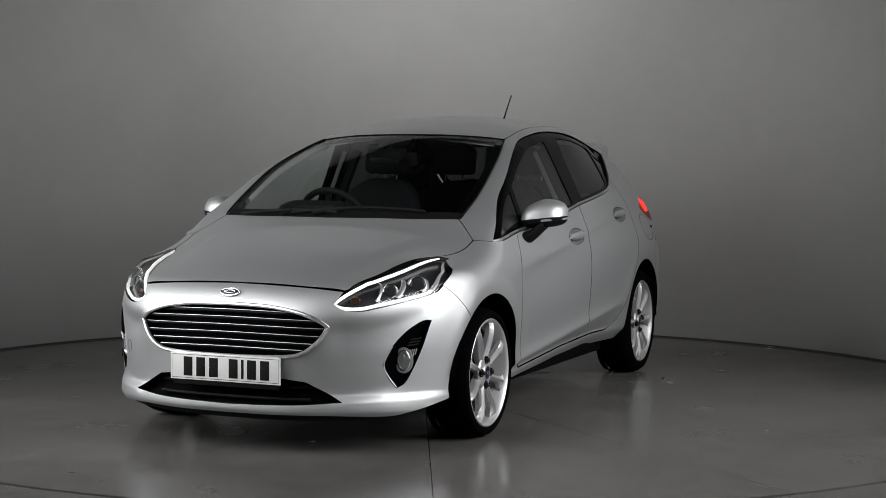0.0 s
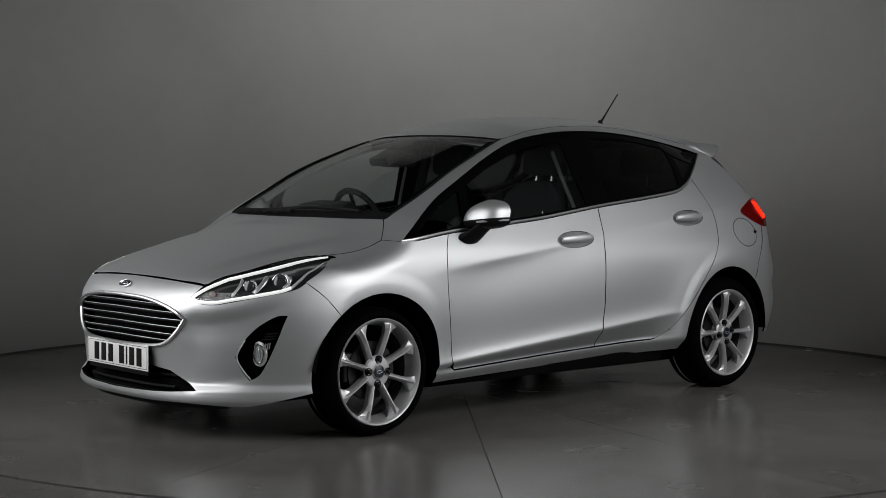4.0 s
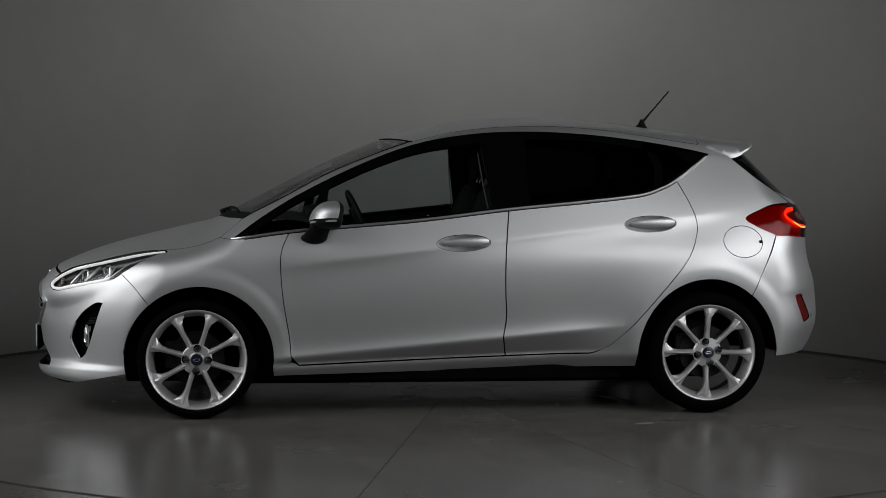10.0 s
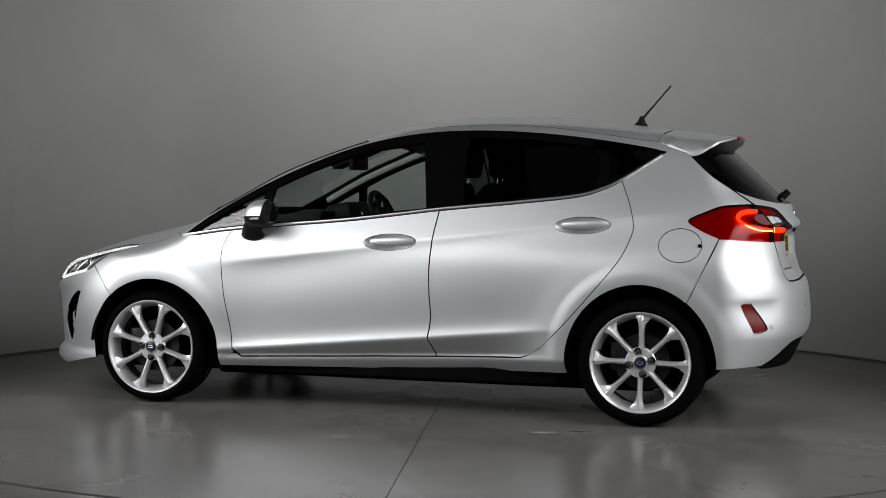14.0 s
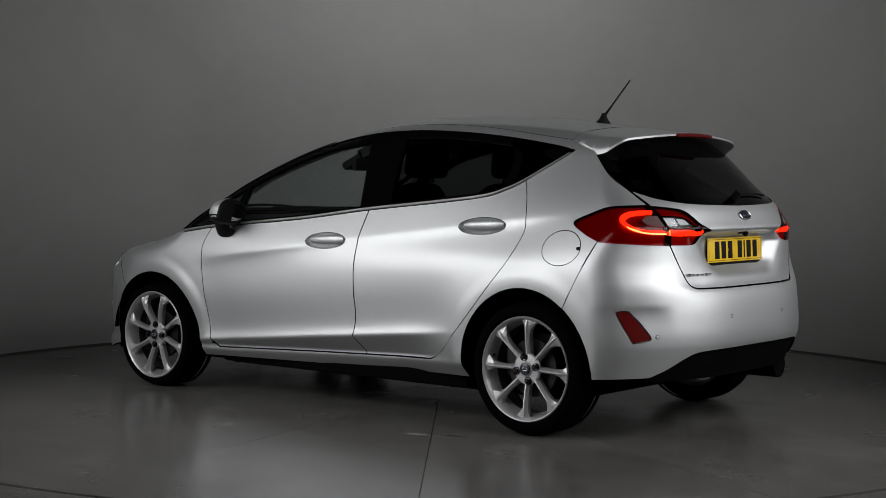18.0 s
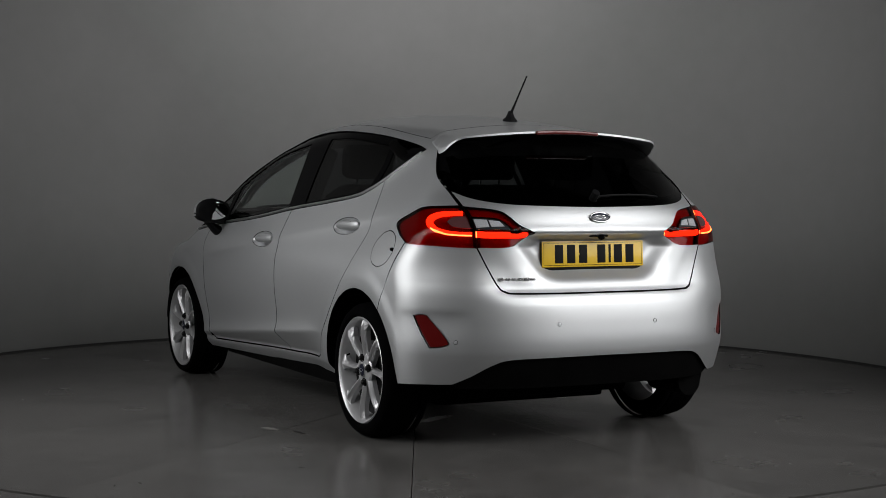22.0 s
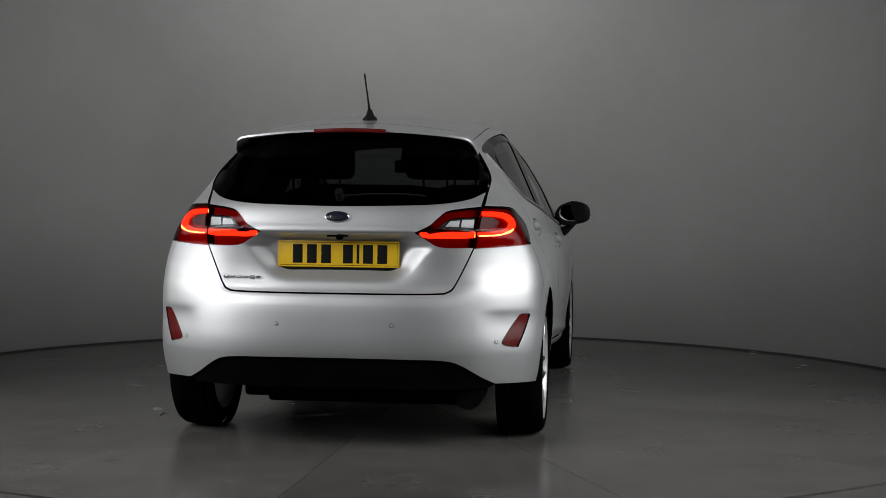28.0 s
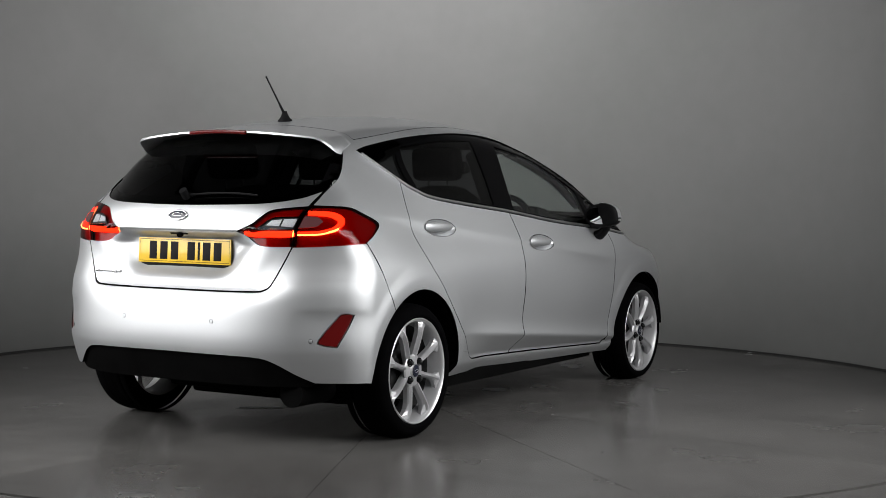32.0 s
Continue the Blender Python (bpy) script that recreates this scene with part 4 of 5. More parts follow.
def ring_wall():
    """The round studio wall, open towards the camera, with two shallow upright ripples in its sheet."""
    a0, a1, n = radians(-10), radians(190), 460
    heights = [4.2 * k / 28 for k in range(29)]
    a = np.linspace(a0, a1, n + 1)
    verts, faces, m = [], [], len(heights) + 2
    for t in a:
        for z in heights:
            up = math.exp(-((z - 1.05) / 0.55) ** 4)
            dent = sum(0.0040 * k * math.exp(-((t - radians(g)) / radians(w)) ** 2) for g, w, k in RIPPLES)
            r = WALL_R - dent * up
            verts.append((r * math.cos(t), r * math.sin(t), z))
        verts += [((WALL_R + 0.12) * math.cos(t), (WALL_R + 0.12) * math.sin(t), z) for z in (4.2, 0.0)]
    for i in range(n):
        for k in range(m):
            faces.append((m * i + k, m * i + (k + 1) % m, m * (i + 1) + (k + 1) % m, m * (i + 1) + k))
    faces += [tuple(range(m))[::-1], tuple(m * n + k for k in range(m))]
    ob = mesh_part("wall_round", verts, faces, WALL_PAINT)
    ob.data.set_sharp_from_angle(angle=radians(40))
    return tagged(ob, "matt grey painted curved studio wall", "wall", kind="structure")


RIPPLES = ((151.9, 0.55, 1.0), (149.9, 0.55, 1.2))
ring_wall()
bm = bmesh.new()
lathe([(TABLE_R + 0.026, 0.0), (9.5, 0.0), (9.5, -0.15), (TABLE_R + 0.026, -0.15), (TABLE_R + 0.026, 0.0)], 128, "z", bm=bm)
tagged(part("floor", bm, FLOOR_PAINT), "grey painted studio floor round the turntable", "floor", kind="structure")
tagged(part("floor_pit", box((6.4, 6.4, 0.05), (0, 0, -0.2)), JOINT), "dark pit under the turntable", "floor", kind="structure")
tagged(part("ceiling", box((17, 17, 0.1), (0, -1.0, 4.32)), DARK_WALL), "dark studio ceiling", "ceiling", kind="structure")
for name, size, at in (("wall_back", (17, 0.1, 4.4), (0, 7.5, 2.1)), ("wall_front", (17, 0.1, 4.4), (0, -9.45, 2.1)), ("wall_left", (0.1, 17, 4.4), (-8.5, -1, 2.1)), ("wall_right", (0.1, 17, 4.4), (8.5, -1, 2.1))):
    tagged(part(name, box(size, at), DARK_WALL), "dark studio wall", "wall", kind="structure")

# turntable of fourteen painted sector plates
turntable = tagged(new("turntable"), "round turntable of grey painted sector plates", "turntable")
SECTORS, START = 14, -1.3
step_a = radians(360 / SECTORS)


def sector_mesh():
    verts, faces, n = [], [], 10
    for z in (0.0, -0.05):
        for i in range(n + 1):
            a = step_a * i / n
            g = 0.0016 * (1 if i == 0 else -1 if i == n else 0)
            for r in (0.25, TABLE_R * 0.55, TABLE_R - 0.004):
                verts.append((r * math.cos(a) - g * math.sin(a), r * math.sin(a) + g * math.cos(a), z))
    m = 3 * (n + 1)
    for i in range(n):
        for k in range(2):
            q = 3 * i + k
            faces.append((q, q + 1, q + 4, q + 3))
        q = 3 * i + 2
        faces.append((q, q + m, q + m + 3, q + 3))
    for base in (0, 3 * n):
        for k in range(2):
            q = base + k
            faces.append((q, q + 1, q + 1 + m, q + m) if base else (q + 1, q, q + m, q + 1 + m))
    return verts, faces


v, f = sector_mesh()
plate = mesh_part("floor_plate", v, f, FLOOR_PAINT, turntable, smooth=False)
plate.matrix_basis = Matrix.Rotation(radians(START), 4, "Z")
for k in range(1, SECTORS):
    ob = new("floor_plate", plate.data)
    ob.parent = turntable
    ob.matrix_basis = Matrix.Rotation(radians(START) + step_a * k, 4, "Z")
part("hub_plate", lathe([(0.0, 0.0), (0.246, 0.0), (0.246, -0.05)], 48, "z"), FLOOR_PAINT, turntable)
part("joint_bed", lathe([(0.0, -0.012), (TABLE_R - 0.006, -0.012)], 96, "z"), JOINT, turntable, "dark bed seen in the joints")


# ---- front details ----


def skin_line(kind, pts, lift, n=6):
    return on_skin(kind, smooth_line(pts, n), lift)


def ellipse_on(centre, normal, across, up, depth, bm=None, steps=36, inner=0.0):
    """A domed oval button."""
    c, n = Vector(centre), Vector(normal).normalized()
    side = Vector((0, 0, 1)).cross(n).normalized()
    top = n.cross(side)
    one = bmesh.new() if bm is None else bm
    rings = []
    for k, d in ((1.0, 0.0), (0.97, depth * 0.7), (0.85, depth), (0.4, depth * 1.08)):
        rings.append([one.verts.new(c + side * across * k * math.cos(t) + top * up * k * math.sin(t) + n * d) for t in (2 * math.pi * i / steps for i in range(steps))])
    for a, b in zip(rings, rings[1:]):
        for i in range(steps):
            one.faces.new((a[i], a[(i + 1) % steps], b[(i + 1) % steps], b[i]))
    one.faces.new(rings[-1])
    return one


# grille
panel("grille_back", "nose", gr, UNDER, car, lift=-0.055, gap=-0.01, depth=-0.045, step=0.04, label="black grille cavity")
part("grille_surround", tube(rim_line("nose", gr, 0.002), 0.0085, 8, closed=True), SATIN, car, "chrome grille surround")
gtop, glow_ = spline([(p[0], p[1]) for p in GRILLE]), spline([(p[0], p[1]) for p in GRILLE_LOW])
for k, z in enumerate((0.583, 0.553, 0.521, 0.489, 0.457, 0.428)):
    ys = [y for y in np.linspace(0, 0.437, 150) if glow_(y) + 0.006 < z < gtop(y) - 0.004]
    w = max(ys)
    yy = np.linspace(-w, w, 25)
    zz = z + 0.004 - 0.010 * (yy / 0.44) ** 2
    pts = on_skin("front", np.stack([yy, zz], 1), -0.014)
    one = tube(pts, 0.0065, 8, flat=0.75)
    part("grille_slat", one, BLACK_PLASTIC, car, "gloss black grille slat")
    pts = on_skin("front", np.stack([yy, zz + 0.006], 1), -0.007)
    part("slat_trim", tube(pts, 0.0018, 6), ALLOY, car, "thin chrome slat edge")
panel("intake_back", "nose", itk, UNDER, car, lift=-0.05, gap=-0.008, depth=-0.04, step=0.05, label="black lower air intake")
for z in (0.245, 0.275):
    yy = np.linspace(-0.36, 0.36, 13)
    part("intake_slat", tube(on_skin("front", np.stack([yy, yy * 0 + z], 1), -0.03), 0.007, 6), BLACK_PLASTIC, car)
panel("front_splitter", "nose", both(path(to_nose([(0.0, 0.170), (0.187, 0.171), (0.44, 0.174), (0.60, 0.168)]), to_nose([(0.60, 0.168), (0.58, 0.135)]), to_nose([(0.58, 0.135), (0.3, 0.125), (0.0, 0.122)]))), BLACK_PLASTIC, car, lift=-0.022, gap=0, step=0.03)

# fog lamps
for s in (1, -1):
    fs = [(s * u, v) for u, v in fg]
    panel("fog_surround", "nose", fs, BLACK_GLOSS, car, lift=-0.030, gap=-0.004, depth=-0.026, step=0.03, label="gloss black fog lamp surround")
    c = on_skin("front", [(0.683 * s, 0.385)])[0]
    n = normals(np.array([c]))[0]
    n = np.array([0.93, 0.35 * s, -0.02])
    c = c - np.array([0.022, 0.010 * s, 0.0])
    fog = part("fog_lamp", ellipse_on(c, n, 0.040, 0.054, 0.004), REFLECTOR, car, "clear fog lamp with a chrome rim")
    part("fog_rim", oval_ring(c + n * 0.006, n, 0.024, 0.040, 0.0045), CHROME, fog)
    part("fog_lens", ellipse_on(c + n * 0.004, n, 0.021, 0.036, 0.010), LAMP_GLASS, fog)
    part("fog_bulb", ellipse_on(c + n * 0.004, n, 0.007, 0.024, 0.006), REFLECTOR, fog)
    for q in range(4):
        a = c + np.array([-0.008 - 0.006 * q, (0.022 + 0.007 * q) * s, 0.0])
        part("fog_fin", tube([a + np.array([0.008, 0, 0.006 + 0.006 * q]), a + np.array([0.006, 0.006 * s, 0.044 + 0.002 * q])], 0.0022, 6), REFLECTOR, fog)
    part("fog_edge", tube(skin_line("front", [(0.650, 0.447), (0.622, 0.374), (0.638, 0.317), (0.659, 0.278)], -0.003) * np.array([1, s, 1]), 0.0035, 6), PAINT, car)
    for k in range(3):
        part("fog_louvre", tube(on_skin("front", [((0.700 + 0.004 * k) * s, 0.445 + 0.012 * k), ((0.735 + 0.003 * k) * s, 0.450 + 0.012 * k)], -0.018), 0.004, 6), BLACK_PLASTIC, car)

# headlamps
lamp_top_n = turned("top", "nose", smooth_line(LAMP_TOP))
lamp_low_n = turned("side", "nose", smooth_line(LAMP_LOW))
lamp = [p for p in lamp_top_n] + [p for p in lamp_low_n]
DRL_TOP = [(1.912, 0.666), (1.852, 0.696), (1.810, 0.710), (1.702, 0.736), (1.552, 0.770), (1.468, 0.785), (1.405, 0.793)]
DRL_LOW = [(1.961, 0.628), (1.957, 0.607), (1.918, 0.604), (1.864, 0.618), (1.774, 0.638), (1.696, 0.655), (1.660, 0.668)]
DRL_HOOK = [(1.662, 0.666), (1.618, 0.700), (1.570, 0.735), (1.486, 0.765), (1.432, 0.780)]
BEZEL_TOP = [(1.890, 0.690), (1.802, 0.723), (1.694, 0.750), (1.545, 0.783), (1.462, 0.794)]
for s in (1, -1):
    ln = [(s * u, v) for u, v in lamp]
    unit = panel("headlamp", "nose", ln, LAMP_DARK, car, lift=-0.026, gap=-0.003, depth=-0.023, step=0.03, label="headlamp with a lit daytime strip")[0]
    panel("lamp_cover", "nose", ln, LAMP_GLASS, unit, lift=0.0, gap=0.002, depth=0.0, step=0.03)
    flip = np.array([1, s, 1])
    along = lambda pts, lift, n=6: on_skin("side", smooth_line(pts, n), lift) * flip
    strip = along(DRL_LOW[::-1] + DRL_TOP, -0.008)
    part("daytime_strip", tube(strip, [0.0072] * (len(strip) - 14) + [0.0070 - 0.00025 * q for q in range(14)], 8), DRL, unit, "glowing white daytime light")
    hook = along(DRL_HOOK, -0.010)
    part("daytime_hook", tube(hook, [0.011, 0.0125] + list(np.linspace(0.012, 0.004, len(hook) - 2)), 8, flat=0.5), HOOK_METAL, unit, "pale satin blade behind the daytime light")
    part("upper_bezel", tube(along(BEZEL_TOP, -0.012), 0.011, 8, flat=0.5), LAMP_DARK, unit)
    for (x, z), r in (((1.684, 0.703), 0.034), ((1.792, 0.683), 0.026)):
        p = on_skin("side", [(x, z)])
        n = np.array([0.88, 0.45, 0.15]) * flip
        n = n / np.linalg.norm(n)
        c = p[0] * flip - normals(p)[0] * flip * 0.024
        part("projector_bowl", ellipse_on(c - n * 0.002, n, r * 1.35, r * 1.1, 0.003), REFLECTOR, unit)
        part("projector_ring", oval_ring(c + n * 0.002, n, r, r, 0.0032), CHROME, unit)
        part("projector_lens", ellipse_on(c + n * 0.001, n, r * 0.92, r * 0.92, 0.012), LENS_GREY, unit, "round projector lens")
    for pts, rad in (([(1.714, 0.722), (1.748, 0.690), (1.792, 0.648)], 0.011), ([(1.792, 0.712), (1.826, 0.676), (1.864, 0.634)], 0.006), ([(1.640, 0.722), (1.655, 0.700), (1.690, 0.668)], 0.006)):
        blade = along(pts, -0.013, 5)
        part("bowl_fin", tube(blade, [rad * 0.4] + [rad] * (len(blade) - 2) + [rad * 0.6], 8, flat=0.45), REFLECTOR, unit)
    c3 = on_skin("side", [(1.912, 0.645)], -0.022)[0] * flip
    part("indicator", ellipse_on(c3, np.array([0.9, 0.42, 0.1]) * flip, 0.022, 0.016, 0.008), AMBER, unit, "amber indicator bulb")

# badge and plate bars
c = on_skin("front", [(0.0, 0.655)])[0]
nb = normals(np.array([c]))[0]
b = part("front_badge", ellipse_on(c + nb * 0.003, nb, 0.042, 0.0165, 0.006), BADGE_BLUE, car, "dark blue oval badge with a chrome rim")
part("badge_rim", oval_ring(c + nb * 0.006, nb, 0.043, 0.0175, 0.0032), CHROME, b)
part("badge_stroke", oval_ring(c + nb * 0.0105, nb, 0.026, 0.006, 0.0012), CHROME, b)
part("tow_cover", oval_ring(on_skin("front", [(-0.588, 0.395)], -0.0005)[0], normals(on_skin("front", [(-0.588, 0.395)]))[0], 0.026, 0.026, 0.0012), LAMP_DARK, car)


def number_plate(at, yaw, tilt, mat, label):
    """A plate 520 by 111 mm; each character is a plain bar."""
    m = Matrix.Translation(at) @ Matrix.Rotation(yaw, 4, "Z") @ Matrix.Rotation(tilt, 4, "Y")
    holder = part("plate_holder", box((0.008, 0.50, 0.128), (-0.004, 0, -0.012), 0.004), BLACK_PLASTIC, car, "black plate holder")
    holder.matrix_basis = m
    ob = part("number_plate", box((0.005, 0.52, 0.111), (0.003, 0, 0), 0.0022), mat, car, label)
    ob.matrix_basis = m
    y = 0.213
    for w in (0.050, 0.050, 0.014, 0.050, None, 0.050, 0.050, 0.050):
        if w is None:
            y -= 0.033
            continue
        part("plate_bar", box((0.0012, w * 0.84, 0.079), (0.0058, y - w / 2, 0), 0.0004), PLATE_BLACK, ob)
        y -= w + 0.011
    part("plate_edge", tube([(0.0056, sy * 0.252, sz * 0.048) for sy, sz in ((1, 1), (1, -1), (-1, -1), (-1, 1))], 0.0009, 4, closed=True), PLATE_BLACK, ob)
    for sy in (0.075, -0.075):
        part("plate_screw", ellipse_on((0.006, sy, 0.0), (1, 0, 0), 0.004, 0.004, 0.002, steps=10), mat, ob)
    return ob


number_plate((2.058, 0, 0.347), 0, 0, PLATE_WHITE, "white plate with black bars")
number_plate((-1.835, 0.003, 0.833), math.pi, radians(-3), PLATE_YELLOW, "yellow plate with black bars")

# ---- tail details ----
outer = turned("side", "tail", smooth_line(LAMP_OUT)) + turned("back", "tail", smooth_line([(0.70, 0.872), (0.64, 0.867), (0.574, 0.866)])) + turned("back", "tail", smooth_line([(0.5725, 0.870), (0.5795, 0.95), (0.595, 1.034)]))
inner = turned("back", "tail", path(INNER_LAMP[:5], INNER_LAMP[4:], [(0.568, 0.866), (0.576, 0.95), (0.592, 1.036)]))
C_BAR = [(0.600, 1.013), (0.635, 1.012), (0.683, 1.006), (0.714, 0.988), (0.724, 0.965), (0.710, 0.940), (0.674, 0.926), (0.630, 0.922), (0.590, 0.921)]
C_WIDE = [0.0036, 0.0038, 0.0045, 0.0056, 0.0060, 0.0059, 0.0057, 0.0055, 0.0055]
T_BAR = [(0.577, 0.921), (0.508, 0.916), (0.404, 0.911), (0.346, 0.913)]
INNER_LENS = path([(0.596, 0.993), (0.640, 0.990), (0.668, 0.972)], [(0.668, 0.972), (0.650, 0.950), (0.592, 0.944)], [(0.592, 0.944), (0.596, 0.993)])
REV_BOWL = path([(0.577, 0.994), (0.49, 0.990), (0.458, 0.978)], [(0.458, 0.978), (0.424, 0.946)], [(0.424, 0.946), (0.50, 0.942), (0.573, 0.941)], [(0.573, 0.941), (0.577, 0.994)])
REV_CUPS = ([(0.572, 0.988), (0.520, 0.986), (0.516, 0.955), (0.570, 0.951)], [(0.514, 0.985), (0.470, 0.979), (0.452, 0.957), (0.510, 0.955)])
for s in (1, -1):
    m = lambda p: np.array(p) * np.array([1, s, 1])
    over = lambda pts: [(s * u, v) for u, v in turned("back", "tail", pts)]
    o_, i_ = [(s * u, v) for u, v in outer], [(s * u, v) for u, v in inner]
    unit = panel("tail_lamp", "tail", o_, LAMP_RED, car, lift=-0.019, gap=-0.003, depth=-0.016, step=0.03, label="red tail lamp with a lit bar")[0]
    # Unseen backing added so that the bars don't light the cabin.
    panel("lamp_back_block", "tail", o_, UNDER, unit, lift=-0.030, gap=-0.012, depth=-0.022, step=0.03, label="black lamp back blocking stray light")
    panel("lamp_cover", "tail", o_, RED_GLASS, unit, lift=0.001, gap=0.0005, depth=0.0, step=0.03)
    line = skin_line("back", C_BAR, -0.0100, 4)
    part("light_bar", tube(m(line), np.interp(np.linspace(0, 8, len(line)), range(9), C_WIDE).tolist(), 8, flat=2.7), TAIL_GLOW, unit, "glowing red light bar")
    panel("inner_lens", "tail", over(INNER_LENS), LENS_ROSE, unit, lift=0.0022, gap=0.0, depth=0.003, step=0.02, label="pale lens inside the light bar")
    unit = panel("tail_lamp_inner", "tail", i_, LAMP_RED, car, lift=-0.019, gap=-0.003, depth=-0.016, step=0.03, label="red inner lamp on the tailgate")[0]
    # The same added light block behind the inner lamp.
    panel("lamp_back_block", "tail", i_, UNDER, unit, lift=-0.030, gap=-0.012, depth=-0.022, step=0.03, label="black lamp back blocking stray light")
    rv = over(REV_BOWL)
    panel("lamp_cover", "tail", i_, RED_GLASS, unit, holes=[rv], lift=0.001, gap=0.0005, depth=0.0, step=0.03)
    panel("reverse_bowl", "tail", rv, LAMP_DARK, unit, lift=-0.009, gap=0.0, depth=-0.008, step=0.03, label="dark bowl of the reversing lamp")
    for cup in REV_CUPS:
        panel("reverse_lamp", "tail", over(path(*([a, b] for a, b in zip(cup, cup[1:] + cup[:1])))), REVERSE, unit, lift=-0.006, gap=0.001, depth=0.003, step=0.02, label="clear reversing lamp")
    panel("reverse_lens", "tail", rv, LAMP_GLASS, unit, lift=0.001, gap=0.0, depth=0.004, step=0.03)
    line = skin_line("back", T_BAR, -0.0090, 5)
    part("light_bar", tube(m(line), [0.0055] * (len(line) - 3) + [0.0052, 0.0042, 0.0024], 8, flat=2.45), TAIL_GLOW, unit, "glowing red light bar")
c = on_skin("back", [(0.0, 0.990)])[0]
nb = normals(np.array([c]))[0]
b = part("rear_badge", ellipse_on(c + nb * 0.003, nb, 0.048, 0.020, 0.006), BADGE_BLUE, car, "dark blue oval badge with a chrome rim")
part("badge_rim", oval_ring(c + nb * 0.006, nb, 0.049, 0.021, 0.0035), CHROME, b)
part("badge_stroke", oval_ring(c + nb * 0.0105, nb, 0.028, 0.007, 0.0012), CHROME, b)
for k in range(6):
    y0 = 0.490 - 0.029 * k
    ln = on_skin("back", [(y0, 0.733), (y0 - 0.020, 0.733)], 0.002)
    part("script_bar", tube(ln, 0.0085 if k in (0, 4) else 0.0062, 6, flat=0.9), CHROME, car, "small chrome bar of the model script")
for y, z in ((0.244, 0.545), (-0.244, 0.545), (0.668, 0.473), (-0.668, 0.473)):
    q = on_skin("back", [(y, z)])[0]
    nq = normals(np.array([q]))[0]
    sen = part("parking_sensor", ellipse_on(q, nq, 0.0075, 0.0075, 0.0012, steps=20), PAINT, car, "silver round parking sensor")
    part("sensor_ring", oval_ring(q + nq * 0.0004, nq, 0.0086, 0.0086, 0.0009, 20), BLACK_PLASTIC, sen)
part("boot_handle", tube(on_skin("back", [(y, 0.912) for y in np.linspace(-0.045, 0.045, 7)], -0.004), 0.009, 8), BLACK_PLASTIC, car, "black boot handle over the plate")
part("reversing_camera", ellipse_on(on_skin("back", [(-0.01, 0.912)], 0.004)[0], (-0.85, 0, -0.5), 0.016, 0.012, 0.012), BLACK_GLOSS, car)
ln = on_skin("back", smooth_line([(0.0, 1.072), (-0.12, 1.082), (-0.26, 1.083), (-0.36, 1.076)]), 0.006)
part("rear_wiper", tube(ln, [0.014, 0.010] + [0.005] * (len(ln) - 2), 6), BLACK_PLASTIC, car, "black rear wiper")
part("wiper_pivot", tube([on_skin("back", [(0.0, 1.066)])[0], on_skin("back", [(0.0, 1.066)], 0.045)[0]], 0.018, 10), BLACK_PLASTIC, car)
part("silencer", tube([(-1.55, -0.55, 0.24), (-1.80, -0.55, 0.24)], [0.06, 0.06], 14), UNDER, car, "dull exhaust silencer")
part("rear_axle", tube([(-1.2465, 0.6, 0.27), (-1.2465, -0.6, 0.27)], 0.035, 10), UNDER, car)
part("bumper_shelf", tube(on_skin("tail", turned("back", "tail", [(y, 0.664) for y in np.linspace(-0.42, 0.42, 15)]), -0.006), 0.004, 6), BLACK_PLASTIC, car)

# ---- door handles, mirrors, aerial, wipers ----
for hx, hz in HANDLES:
    for s in (1, -1):
        xs = np.linspace(0.098, -0.122, 13)
        pts = np.array([[hx + u, 0, hz + 0.004 - 0.03 * u] for u in xs])
        base = on_skin("side", pts[:, [0, 2]])
        ends = np.linspace(base[0, 1], base[-1, 1], 13)
        pts[:, 1] = ends + 0.010 * np.sin(np.linspace(0.25, math.pi - 0.25, 13)) - 0.002
        rad = [0.0055, 0.0082, 0.0095, 0.0102, 0.0106, 0.011, 0.0114, 0.0118, 0.012, 0.012, 0.0118, 0.0105, 0.0065]
        h = part("door_handle", tube(pts * np.array([1, s, 1]), rad, 14, flat=1.9), PAINT, car, "body-coloured pull handle")
        k = pts[9] * np.array([1, s, 1])
        part("handle_joint", tube([k + np.array([0, 0.0085 * s, 0.018]), k + np.array([0.001, 0.0095 * s, -0.017])], 0.0012, 5), BLACK_PLASTIC, h)


